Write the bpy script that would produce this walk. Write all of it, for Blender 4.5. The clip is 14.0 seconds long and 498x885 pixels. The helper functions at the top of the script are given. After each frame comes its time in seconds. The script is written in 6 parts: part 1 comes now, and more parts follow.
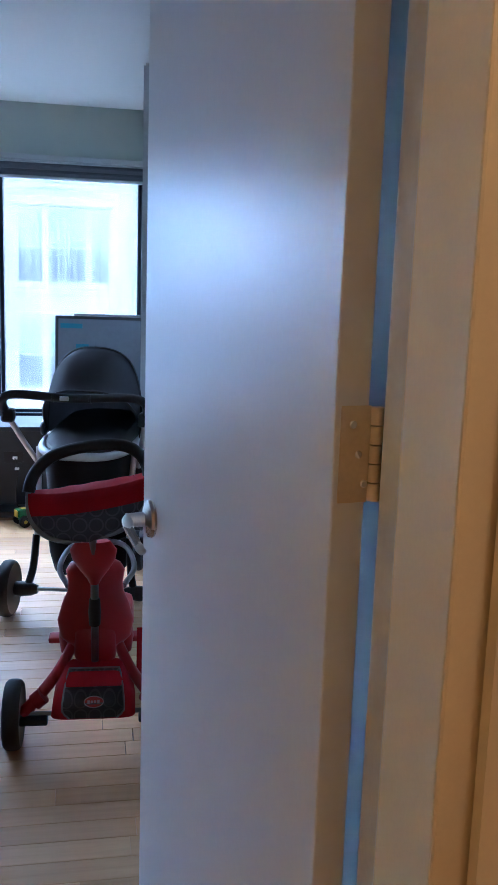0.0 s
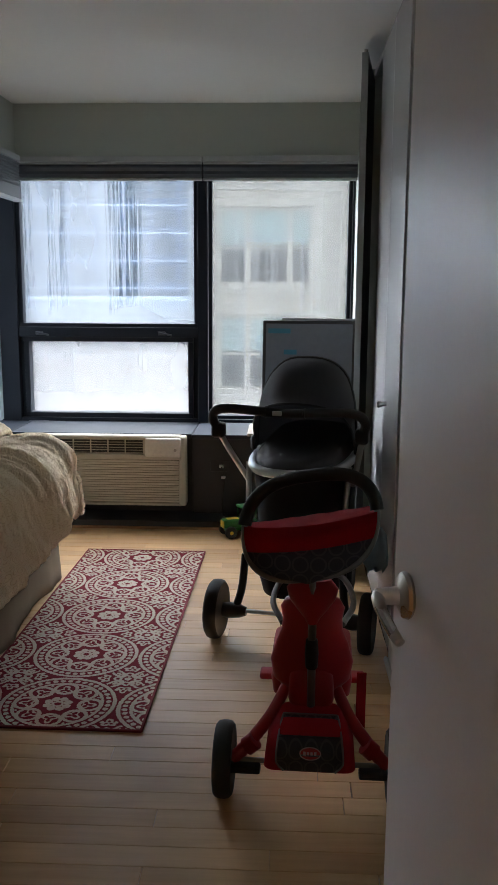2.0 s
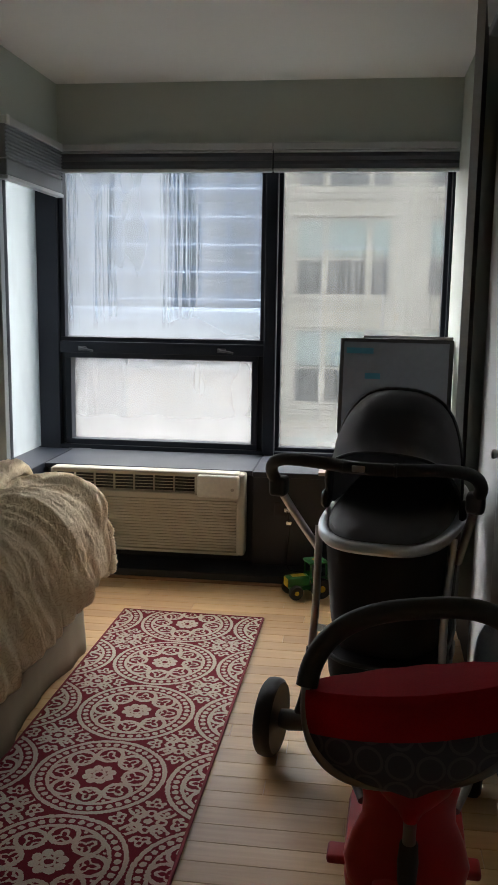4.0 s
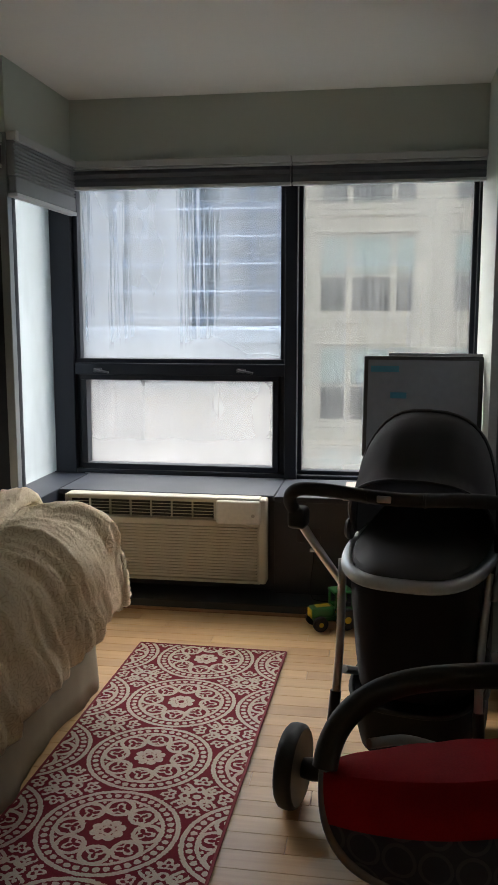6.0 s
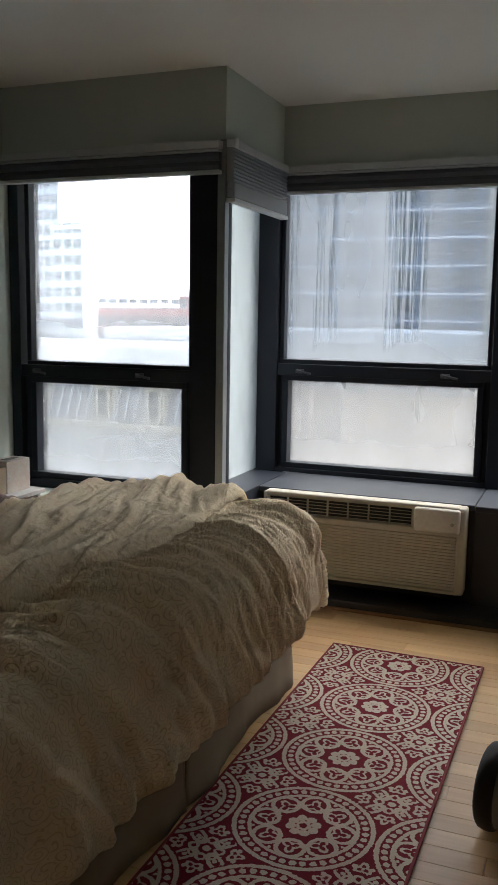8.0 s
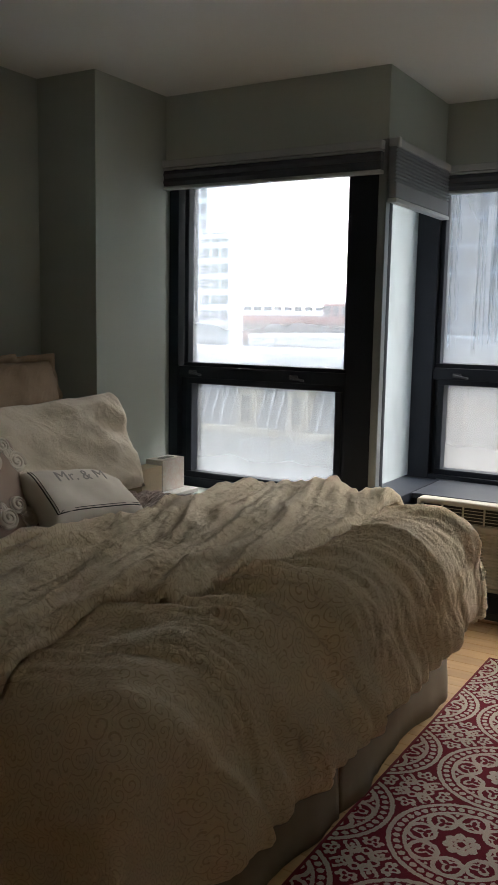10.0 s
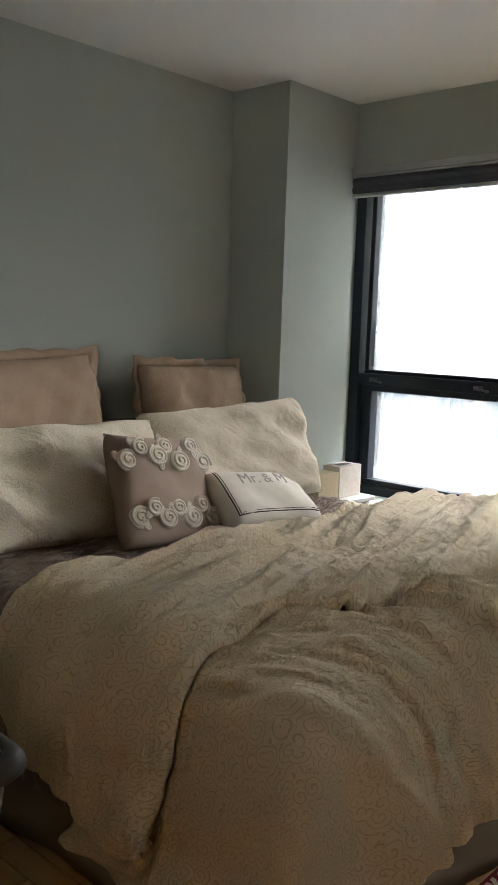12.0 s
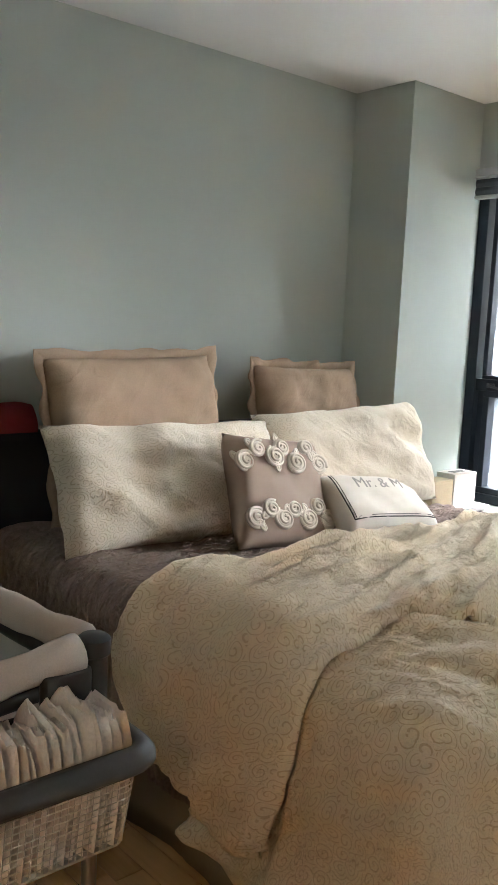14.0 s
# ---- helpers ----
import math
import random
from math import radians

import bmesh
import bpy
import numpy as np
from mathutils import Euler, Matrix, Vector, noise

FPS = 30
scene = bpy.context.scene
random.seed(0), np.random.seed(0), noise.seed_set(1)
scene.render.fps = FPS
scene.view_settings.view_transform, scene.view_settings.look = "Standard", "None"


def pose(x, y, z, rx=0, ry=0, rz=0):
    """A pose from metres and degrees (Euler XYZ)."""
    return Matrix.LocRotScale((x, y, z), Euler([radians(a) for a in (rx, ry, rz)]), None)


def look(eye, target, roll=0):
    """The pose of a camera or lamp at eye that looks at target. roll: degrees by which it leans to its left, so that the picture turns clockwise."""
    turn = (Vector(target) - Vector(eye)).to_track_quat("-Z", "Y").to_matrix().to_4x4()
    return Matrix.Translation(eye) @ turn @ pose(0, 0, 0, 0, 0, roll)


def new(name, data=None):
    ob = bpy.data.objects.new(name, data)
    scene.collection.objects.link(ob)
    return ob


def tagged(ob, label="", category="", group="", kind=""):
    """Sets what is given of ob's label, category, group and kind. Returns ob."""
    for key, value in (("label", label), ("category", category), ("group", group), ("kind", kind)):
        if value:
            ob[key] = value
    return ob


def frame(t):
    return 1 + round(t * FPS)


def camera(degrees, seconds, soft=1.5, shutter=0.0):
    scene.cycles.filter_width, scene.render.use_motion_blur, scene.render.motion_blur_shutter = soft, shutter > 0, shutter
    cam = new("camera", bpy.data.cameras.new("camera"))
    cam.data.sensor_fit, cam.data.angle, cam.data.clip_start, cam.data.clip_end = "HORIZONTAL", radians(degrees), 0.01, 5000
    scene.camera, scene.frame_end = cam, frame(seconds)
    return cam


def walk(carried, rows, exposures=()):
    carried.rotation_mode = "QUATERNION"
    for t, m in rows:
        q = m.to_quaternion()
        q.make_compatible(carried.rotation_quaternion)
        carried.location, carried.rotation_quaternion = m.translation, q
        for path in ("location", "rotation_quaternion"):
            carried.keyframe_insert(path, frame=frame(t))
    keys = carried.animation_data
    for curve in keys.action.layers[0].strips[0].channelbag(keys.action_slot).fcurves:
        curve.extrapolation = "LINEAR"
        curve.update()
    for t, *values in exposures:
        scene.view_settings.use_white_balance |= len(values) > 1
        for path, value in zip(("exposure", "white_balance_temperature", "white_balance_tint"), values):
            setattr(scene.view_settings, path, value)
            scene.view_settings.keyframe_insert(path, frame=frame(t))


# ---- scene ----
cam = camera(32.3, 14.0, soft=1.2)
PATH = [
    (0, (-0.301, 0.429, 1.425), (0.066, 2.366, 1.089), 1.9),
    (0.5, (-0.316, 0.454, 1.419), (-0.123, 2.416, 1.084), 1.6),
    (1, (-0.305, 0.496, 1.413), (-0.268, 2.466, 1.068), 0.9),
    (1.5, (-0.362, 0.619, 1.419), (-0.423, 2.589, 1.075), 0.9),
    (2, (-0.365, 0.726, 1.458), (-0.449, 2.693, 1.105), 0.3),
    (2.5, (-0.383, 0.974, 1.439), (-0.5, 2.938, 1.083), 1.0),
    (3, (-0.381, 1.19, 1.433), (-0.627, 3.146, 1.098), 1.1),
    (3.5, (-0.399, 1.416, 1.451), (-0.65, 3.373, 1.118), 0.9),
    (6, (-0.395, 1.775, 1.45), (-0.71, 3.729, 1.163), 0.0),
    (6.5, (-0.418, 1.775, 1.453), (-0.81, 3.715, 1.163), 0.7),
    (7, (-0.435, 1.77, 1.456), (-0.925, 3.687, 1.16), 0.7),
    (7.5, (-0.451, 1.758, 1.458), (-1.072, 3.636, 1.165), 0.7),
    (8, (-0.473, 1.742, 1.454), (-1.197, 3.584, 1.168), 0.9),
    (8.5, (-0.494, 1.734, 1.445), (-1.294, 3.545, 1.163), 0.9),
    (10.8, (-0.549, 1.741, 1.424), (-1.68, 3.369, 1.157), 1.6),
    (11, (-0.541, 1.725, 1.424), (-1.701, 3.332, 1.159), 1.8),
    (11.5, (-0.563, 1.722, 1.423), (-1.815, 3.258, 1.155), 1.9),
    (12, (-0.574, 1.699, 1.431), (-1.905, 3.168, 1.16), 1.9),
    (12.5, (-0.585, 1.678, 1.435), (-1.963, 3.101, 1.16), 2.3),
    (13, (-0.596, 1.667, 1.434), (-2.012, 3.052, 1.157), 2.6),
    (13.5, (-0.603, 1.65, 1.44), (-2.051, 3.001, 1.159), 2.8),
    (14, (-0.62, 1.658, 1.425), (-2.113, 2.96, 1.152), 2.6),
]
EXPOSURES = [(0.0, 6.4, 4200, 10), (0.5, 5.5, 4700, 10), (1.5, 5.2, 5650, 10), (2.5, 5.3, 6100, 10), (3.0, 5.05, 6300, 10), (6.0, 4.95, 6500, 10), (7.5, 4.8, 6450, 10), (8.5, 4.65, 6450, 10), (11.0, 5.05, 6600, 10), (12.0, 6.05, 6350, 10), (14.0, 7.1, 6050, 10)]
walk(cam, [(t, look(eye, target, roll)) for t, eye, target, roll in PATH], EXPOSURES)

# ---- world and light ----
world = bpy.data.worlds.new("overcast_sky")
scene.world = world
world.use_nodes = True
wn, wl = world.node_tree.nodes, world.node_tree.links
sky = wn.new("ShaderNodeTexSky")
sky.sky_type, sky.sun_disc = "NISHITA", False
sky.sun_elevation, sky.sun_rotation = radians(34), radians(-3)
pale = wn.new("ShaderNodeHueSaturation")
pale.inputs["Saturation"].default_value = 0.30
wl.new(sky.outputs[0], pale.inputs["Color"])
wl.new(pale.outputs[0], wn["Background"].inputs["Color"])
wn["Background"].inputs["Strength"].default_value = 0.15

sun = new("sun", bpy.data.lights.new("sun", "SUN"))
sun.data.energy, sun.data.angle, sun.data.color = 1.25, radians(110), (1.0, 0.97, 0.93)
sun.matrix_world = look((0, 0, 30), (0.4, -9, 24.4))

hall_light = new("hall_light", bpy.data.lights.new("hall_light", "POINT"))
hall_light.data.energy, hall_light.data.color, hall_light.data.shadow_soft_size = 0.11, (1.0, 0.58, 0.18), 0.03
hall_light.location = (-1.20, 0.90, 2.36)
# Unseen second lamp, added to fill the bed and cot with warm light.
door_fill = new("hall_light", bpy.data.lights.new("hall_fill_light", "POINT"))
door_fill.data.energy, door_fill.data.color, door_fill.data.shadow_soft_size = 0.16, (1.0, 0.57, 0.25), 0.12
door_fill.location = (0.22, 0.16, 2.25)

# ---- materials ----
MATS = {}


def mat(name, colour, rough=0.6, metal=0.0, vary=0.12, scale=3.0, fine=60.0, bump=0.1, depth=0.002, spec=0.5, coat=0.0, tint=None, island=0.0):
    """A procedural surface: base colour varied at two scales, with a fine relief."""
    if name in MATS:
        return MATS[name]
    m = bpy.data.materials.new(name)
    m.use_nodes = True
    n, l = m.node_tree.nodes, m.node_tree.links
    p = n["Principled BSDF"]
    co = n.new("ShaderNodeTexCoord")
    a, b = n.new("ShaderNodeTexNoise"), n.new("ShaderNodeTexNoise")
    a.inputs["Scale"].default_value, a.inputs["Detail"].default_value = scale, 5
    b.inputs["Scale"].default_value, b.inputs["Detail"].default_value = fine, 4
    l.new(co.outputs["Object"], a.inputs["Vector"])
    l.new(co.outputs["Object"], b.inputs["Vector"])
    add = n.new("ShaderNodeMath")
    add.operation = "ADD"
    l.new(a.outputs["Fac"], add.inputs[0])
    l.new(b.outputs["Fac"], add.inputs[1])
    rng = n.new("ShaderNodeMapRange")
    rng.inputs["From Min"].default_value, rng.inputs["From Max"].default_value = 0.6, 1.4
    l.new(add.outputs[0], rng.inputs["Value"])
    mix = n.new("ShaderNodeMix")
    mix.data_type = "RGBA"
    dark = tint or tuple(c * (1 - vary) for c in colour)
    light = colour if tint else tuple(min(1, c * (1 + vary * 0.6)) for c in colour)
    mix.inputs["A"].default_value, mix.inputs["B"].default_value = (*dark, 1), (*light, 1)
    l.new(rng.outputs[0], mix.inputs["Factor"])
    out = mix.outputs["Result"]
    if island:
        info, hsv, r2 = n.new("ShaderNodeObjectInfo"), n.new("ShaderNodeHueSaturation"), n.new("ShaderNodeMapRange")
        r2.inputs["To Min"].default_value, r2.inputs["To Max"].default_value = 1 - island, 1 + island
        l.new(info.outputs["Random"], r2.inputs["Value"])
        l.new(r2.outputs[0], hsv.inputs["Value"])
        l.new(out, hsv.inputs["Color"])
        out = hsv.outputs["Color"]
    l.new(out, p.inputs["Base Color"])
    rr = n.new("ShaderNodeMapRange")
    rr.inputs["To Min"].default_value, rr.inputs["To Max"].default_value = max(0.02, rough - 0.07), min(1, rough + 0.07)
    l.new(a.outputs["Fac"], rr.inputs["Value"])
    l.new(rr.outputs[0], p.inputs["Roughness"])
    p.inputs["Metallic"].default_value = metal
    p.inputs["Specular IOR Level"].default_value = spec
    p.inputs["Coat Weight"].default_value = coat
    if bump:
        bp = n.new("ShaderNodeBump")
        bp.inputs["Strength"].default_value, bp.inputs["Distance"].default_value = bump, depth
        l.new(b.outputs["Fac"], bp.inputs["Height"])
        l.new(bp.outputs[0], p.inputs["Normal"])
    MATS[name] = m
    return m


WALL = mat("sage_wall_paint", (0.452, 0.494, 0.450), 0.75, vary=0.05, scale=1.2, fine=220, bump=0.12, depth=0.001)
CEIL = mat("ceiling_paint", (0.80, 0.80, 0.78), 0.85, vary=0.03, scale=1.0, fine=180, bump=0.1, depth=0.001)
# Gold of the hall's warm lamplight is put into this wall paint.
HALLWARM = mat("lamplit_hall_paint", (0.66, 0.53, 0.30), 0.7, vary=0.04, scale=1.5, fine=200, bump=0.1, depth=0.001)
DOORPAINT = mat("semi_gloss_door_paint", (0.70, 0.70, 0.72), 0.33, vary=0.03, scale=1.0, fine=130, bump=0.22, depth=0.0012)
TRIM = mat("trim_paint", (0.72, 0.72, 0.71), 0.35, vary=0.06, scale=3, fine=140, bump=0.15, depth=0.001)
FRAME = mat("dark_window_metal", (0.010, 0.014, 0.023), 0.48, vary=0.25, scale=3, fine=180, bump=0.05, depth=0.0006, spec=0.28)
GREYMETAL = mat("grey_window_metal", (0.23, 0.25, 0.26), 0.4, 0.3, vary=0.12, scale=4, fine=200, bump=0.04)
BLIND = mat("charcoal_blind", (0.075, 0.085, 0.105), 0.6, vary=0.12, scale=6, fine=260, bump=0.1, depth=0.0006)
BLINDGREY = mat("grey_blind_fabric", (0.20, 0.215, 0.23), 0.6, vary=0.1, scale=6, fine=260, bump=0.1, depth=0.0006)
RAIL = mat("grey_blind_rail", (0.44, 0.46, 0.47), 0.45, vary=0.08, scale=5, fine=200, bump=0.05)
DARK = mat("dark_panel_paint", (0.020, 0.022, 0.027), 0.45, vary=0.3, scale=4, fine=150, bump=0.08)
SILL = mat("charcoal_sill", (0.034, 0.038, 0.047), 0.36, vary=0.2, scale=4, fine=150, bump=0.08, spec=0.3)

# ---- mesh helpers ----
BASE = {}


def thing(name, at, label, category, group="", kind=""):
    ob = new(name)
    ob.empty_display_size = 0.05
    ob.location = at
    BASE[ob] = Vector(at)
    return tagged(ob, label, category, group, kind)


def part(name, bm, material, parent=None, label="", smooth=False, auto=None):
    """Links a bmesh, given in world coordinates, as one mesh object, alone or under a thing or part."""
    base = BASE.get(parent, Vector((0, 0, 0))) if parent else Vector((0, 0, 0))
    if parent and parent.type == "MESH":
        base = BASE.get(parent, Vector((0, 0, 0)))
    for v in bm.verts:
        v.co -= base
    bmesh.ops.recalc_face_normals(bm, faces=bm.faces)
    me = bpy.data.meshes.new(name)
    bm.to_mesh(me)
    bm.free()
    me.materials.append(material)
    if smooth:
        me.polygons.foreach_set("use_smooth", [True] * len(me.polygons))
        if auto:
            me.set_sharp_from_angle(angle=radians(auto))
    ob = new(name, me)
    BASE[ob] = base
    if parent:
        ob.parent = parent
    if label:
        ob["label"] = label
    return ob


def solid(name, bm, material, label, category, kind="", group="", smooth=False, auto=None):
    return tagged(part(name, bm, material, None, "", smooth, auto), label, category, group, kind)


def box(x0, x1, y0, y1, z0, z1, bevel=0.0, bm=None, seg=2, m=None):
    bm = bm or bmesh.new()
    made = bmesh.ops.create_cube(bm, size=1)["verts"]
    for v in made:
        v.co = Vector(((x0 + x1) / 2 + v.co.x * (x1 - x0), (y0 + y1) / 2 + v.co.y * (y1 - y0), (z0 + z1) / 2 + v.co.z * (z1 - z0)))
    if bevel:
        edges = list({e for v in made for e in v.link_edges})
        done = bmesh.ops.bevel(bm, geom=edges, offset=bevel, segments=seg, affect="EDGES", profile=0.5)
        made = list({v for f in done["faces"] for v in f.verts} | {v for v in made if v.is_valid})
    if m:
        bmesh.ops.transform(bm, matrix=m, verts=[v for v in made if v.is_valid])
    return bm


def loft(rings, bm=None, caps=True, closed=True, loop=False):
    """Joins rings of equally many points into a skin."""
    bm = bm or bmesh.new()
    rows = [[bm.verts.new(p) for p in r] for r in rings]
    k = len(rows[0])
    pairs = list(zip(rows, rows[1:])) + ([(rows[-1], rows[0])] if loop else [])
    for a, b in pairs:
        for i in range(k if closed else k - 1):
            j = (i + 1) % k
            bm.faces.new((a[i], a[j], b[j], b[i]))
    if caps and closed and not loop:
        bm.faces.new(list(reversed(rows[0])))
        bm.faces.new(rows[-1])
    return bm


def curve(points, steps=8):
    """A smooth Catmull-Rom line through points."""
    p = [Vector(q) for q in points]
    p = [2 * p[0] - p[1]] + p + [2 * p[-1] - p[-2]]
    out = []
    for i in range(1, len(p) - 2):
        for k in range(steps):
            t = k / steps
            a, b, c, d = p[i - 1:i + 3]
            out.append(0.5 * (2 * b + (c - a) * t + (2 * a - 5 * b + 4 * c - d) * t * t + (3 * b - a - 3 * c + d) * t ** 3))
    return out + [p[-2]]


def tube(points, r, bm=None, seg=10, flat=1.0, loop=False):
    """A tube along points; r is a radius or a function of 0..1; flat squeezes its second axis."""
    pts = [Vector(p) for p in points]
    n = len(pts)
    rings, side = [], None
    for i, p in enumerate(pts):
        a, b = (pts[i - 1], pts[(i + 1) % n]) if loop else (pts[max(0, i - 1)], pts[min(n - 1, i + 1)])
        way = (b - a).normalized()
        if side is None:
            side = way.orthogonal().normalized()
        side = (side - way * side.dot(way)).normalized()
        up = way.cross(side)
        rad = r(i / (n - 1)) if callable(r) else r
        rings.append([p + side * math.cos(2 * math.pi * k / seg) * rad + up * math.sin(2 * math.pi * k / seg) * rad * flat for k in range(seg)])
    return loft(rings, bm, loop=loop)


def lathe(profile, m=None, seg=24, bm=None):
    """Turns a profile of (radius, height) round z, closed at both ends, and poses it by m."""
    m = m or Matrix()
    rings = [[m @ Vector((max(r, 1e-4) * math.cos(2 * math.pi * k / seg), max(r, 1e-4) * math.sin(2 * math.pi * k / seg), h)) for k in range(seg)] for r, h in profile]
    return loft(rings, bm)


def fbm(x, y, z=0.0, octaves=4):
    return noise.fractal((x, y, z), 0.9, 2.0, octaves)


# ---- the room ----
H = 2.585
XR, XB, XC, XH = 0.069, -2.09, -3.333, -3.700
YF, YL, YC, YD = 6.31, 5.51, 4.952, 1.196


def wall(name, label, *spans, material=WALL):
    bm = bmesh.new()
    for s in spans:
        box(*s, bm=bm)
    return solid(name, bm, material, label, "wall", "structure")


solid("floor_base", box(-4.0, 1.6, -1.6, 6.9, -0.2, -0.019), mat("subfloor", (0.10, 0.07, 0.045), 0.8), "dark subfloor under the wooden planks", "floor", "structure")
solid("ceiling", box(-3.9, 0.9, 1.0, 6.6, H, H + 0.15), CEIL, "flat white painted ceiling of the bedroom", "ceiling", "structure")
solid("hall_ceiling", box(-2.0, 0.9, -1.6, 0.996, 2.45, 2.70), CEIL, "flat white painted ceiling of the hall", "ceiling", "structure")
wall("wall_head", "sage grey painted wall behind the bed head", (XH - 0.15, XH, 1.0, YC, 0, H))
wall("wall_column", "sage grey painted boxed column beside the window", (XH - 0.15, XC, YC, YL, 0, H), (XH - 0.15, -3.47, YL, 6.0, 0, H), (-3.47, XC, YL, 5.85, 2.265, H), (-3.47, XC, YL, 5.85, -0.02, 0.5))
wall("wall_window_main", "sage grey painted wall strip above the wide window", (XB + 0.0, XR, YF, 6.62, 2.265, H))
wall("wall_window_left", "sage grey painted wall strip above the bedside window", (XC, XB - 0.15, YL, 5.85, 2.265, H), (XC, XB - 0.15, YL, 5.85, -0.02, 0.50))
wall("wall_bay", "sage grey painted return above the frosted side window", (XB - 0.15, XB, YL, 6.62, 2.265, H))
wall("wall_right", "sage grey painted wall beside the closet", (XR, XR + 0.12, 1.0, 3.97, 0, H), (XR, XR + 0.12, 5.50, 6.7, 0, H), (XR + 0.02, XR + 0.12, 3.97, 5.50, 2.545, H))
wall("wall_closet", "plain inner walls of the closet", (XR + 0.65, XR + 0.75, 3.8, 5.7, 0, H), (XR + 0.12, XR + 0.65, 3.8, 3.9, 0, H), (XR + 0.12, XR + 0.65, 5.6, 5.7, 0, H))
wall("wall_door", "sage grey painted wall round the bedroom doorway", (XH - 0.15, -0.92, 1.002, YD, 0, H), (-0.92, 0.02, 1.002, YD, 2.09, H), (0.02, XR, 1.002, YD, 0, H))
wall("wall_hall", "hall walls with warm lamplight in their paint colour", (-0.005, 0.80, 0.985, 1.0, 0, 2.45), (-2.0, -0.94, 0.985, 1.0, 0, 2.45), (0.80, 0.95, -1.6, 1.0, 0, 2.45),
     (-2.15, -2.0, -1.6, 1.0, 0, 2.45), (-2.0, 0.80, -1.75, -1.6, 0, 2.45), (-0.94, -0.005, 0.985, 1.0, 2.11, 2.45), material=HALLWARM)

# Unseen block added behind the ledge panels to stop daylight leaking in.
wall("wall_under_window", "unseen filler below the wide window that stops daylight leaks", (XB - 0.1, 0.3, 6.11, 6.64, -0.02, 0.498), material=DARK)

# doorway lining
lining = thing("door_frame", (-0.45, 1.1, 0), "white painted door lining round the bedroom doorway", "door frame", kind="structure")
part("rebate", box(-0.027, 0.02, 1.128, 1.197, 0, 2.09, 0.002), TRIM, lining)
# Stop takes the lamplit gold; the rebate keeps the white trim.
part("door_stop", box(-0.036, 0.02, 1.003, 1.126, 0, 2.09, 0.003), HALLWARM, lining, "door stop towards the hall with warm lamplight in its colour")
part("jamb", box(-0.92, -0.90, 1.003, 1.197, 0, 2.09, 0.002), TRIM, lining)
part("head", box(-0.898, -0.038, 1.003, 1.197, 2.05, 2.09, 0.002), TRIM, lining)

# ---- glass ----


class Sum:
    """Small arithmetic on shader values: builds math nodes."""

    def __init__(self, tree, socket):
        self.tree, self.socket = tree, socket

    def do(self, op, *others):
        node = self.tree.nodes.new("ShaderNodeMath")
        node.operation = op
        for i, v in enumerate((self, *others)):
            if isinstance(v, Sum):
                self.tree.links.new(v.socket, node.inputs[i])
            else:
                node.inputs[i].default_value = v
        return Sum(self.tree, node.outputs[0])

    def __add__(self, o): return self.do("ADD", o)
    def __sub__(self, o): return self.do("SUBTRACT", o)
    def __mul__(self, o): return self.do("MULTIPLY", o)
    def near(self, o, tol): return self.do("COMPARE", o, tol)
    def less(self, o): return self.do("LESS_THAN", o)
    def more(self, o): return self.do("GREATER_THAN", o)
    def either(self, o): return self.do("MAXIMUM", o)


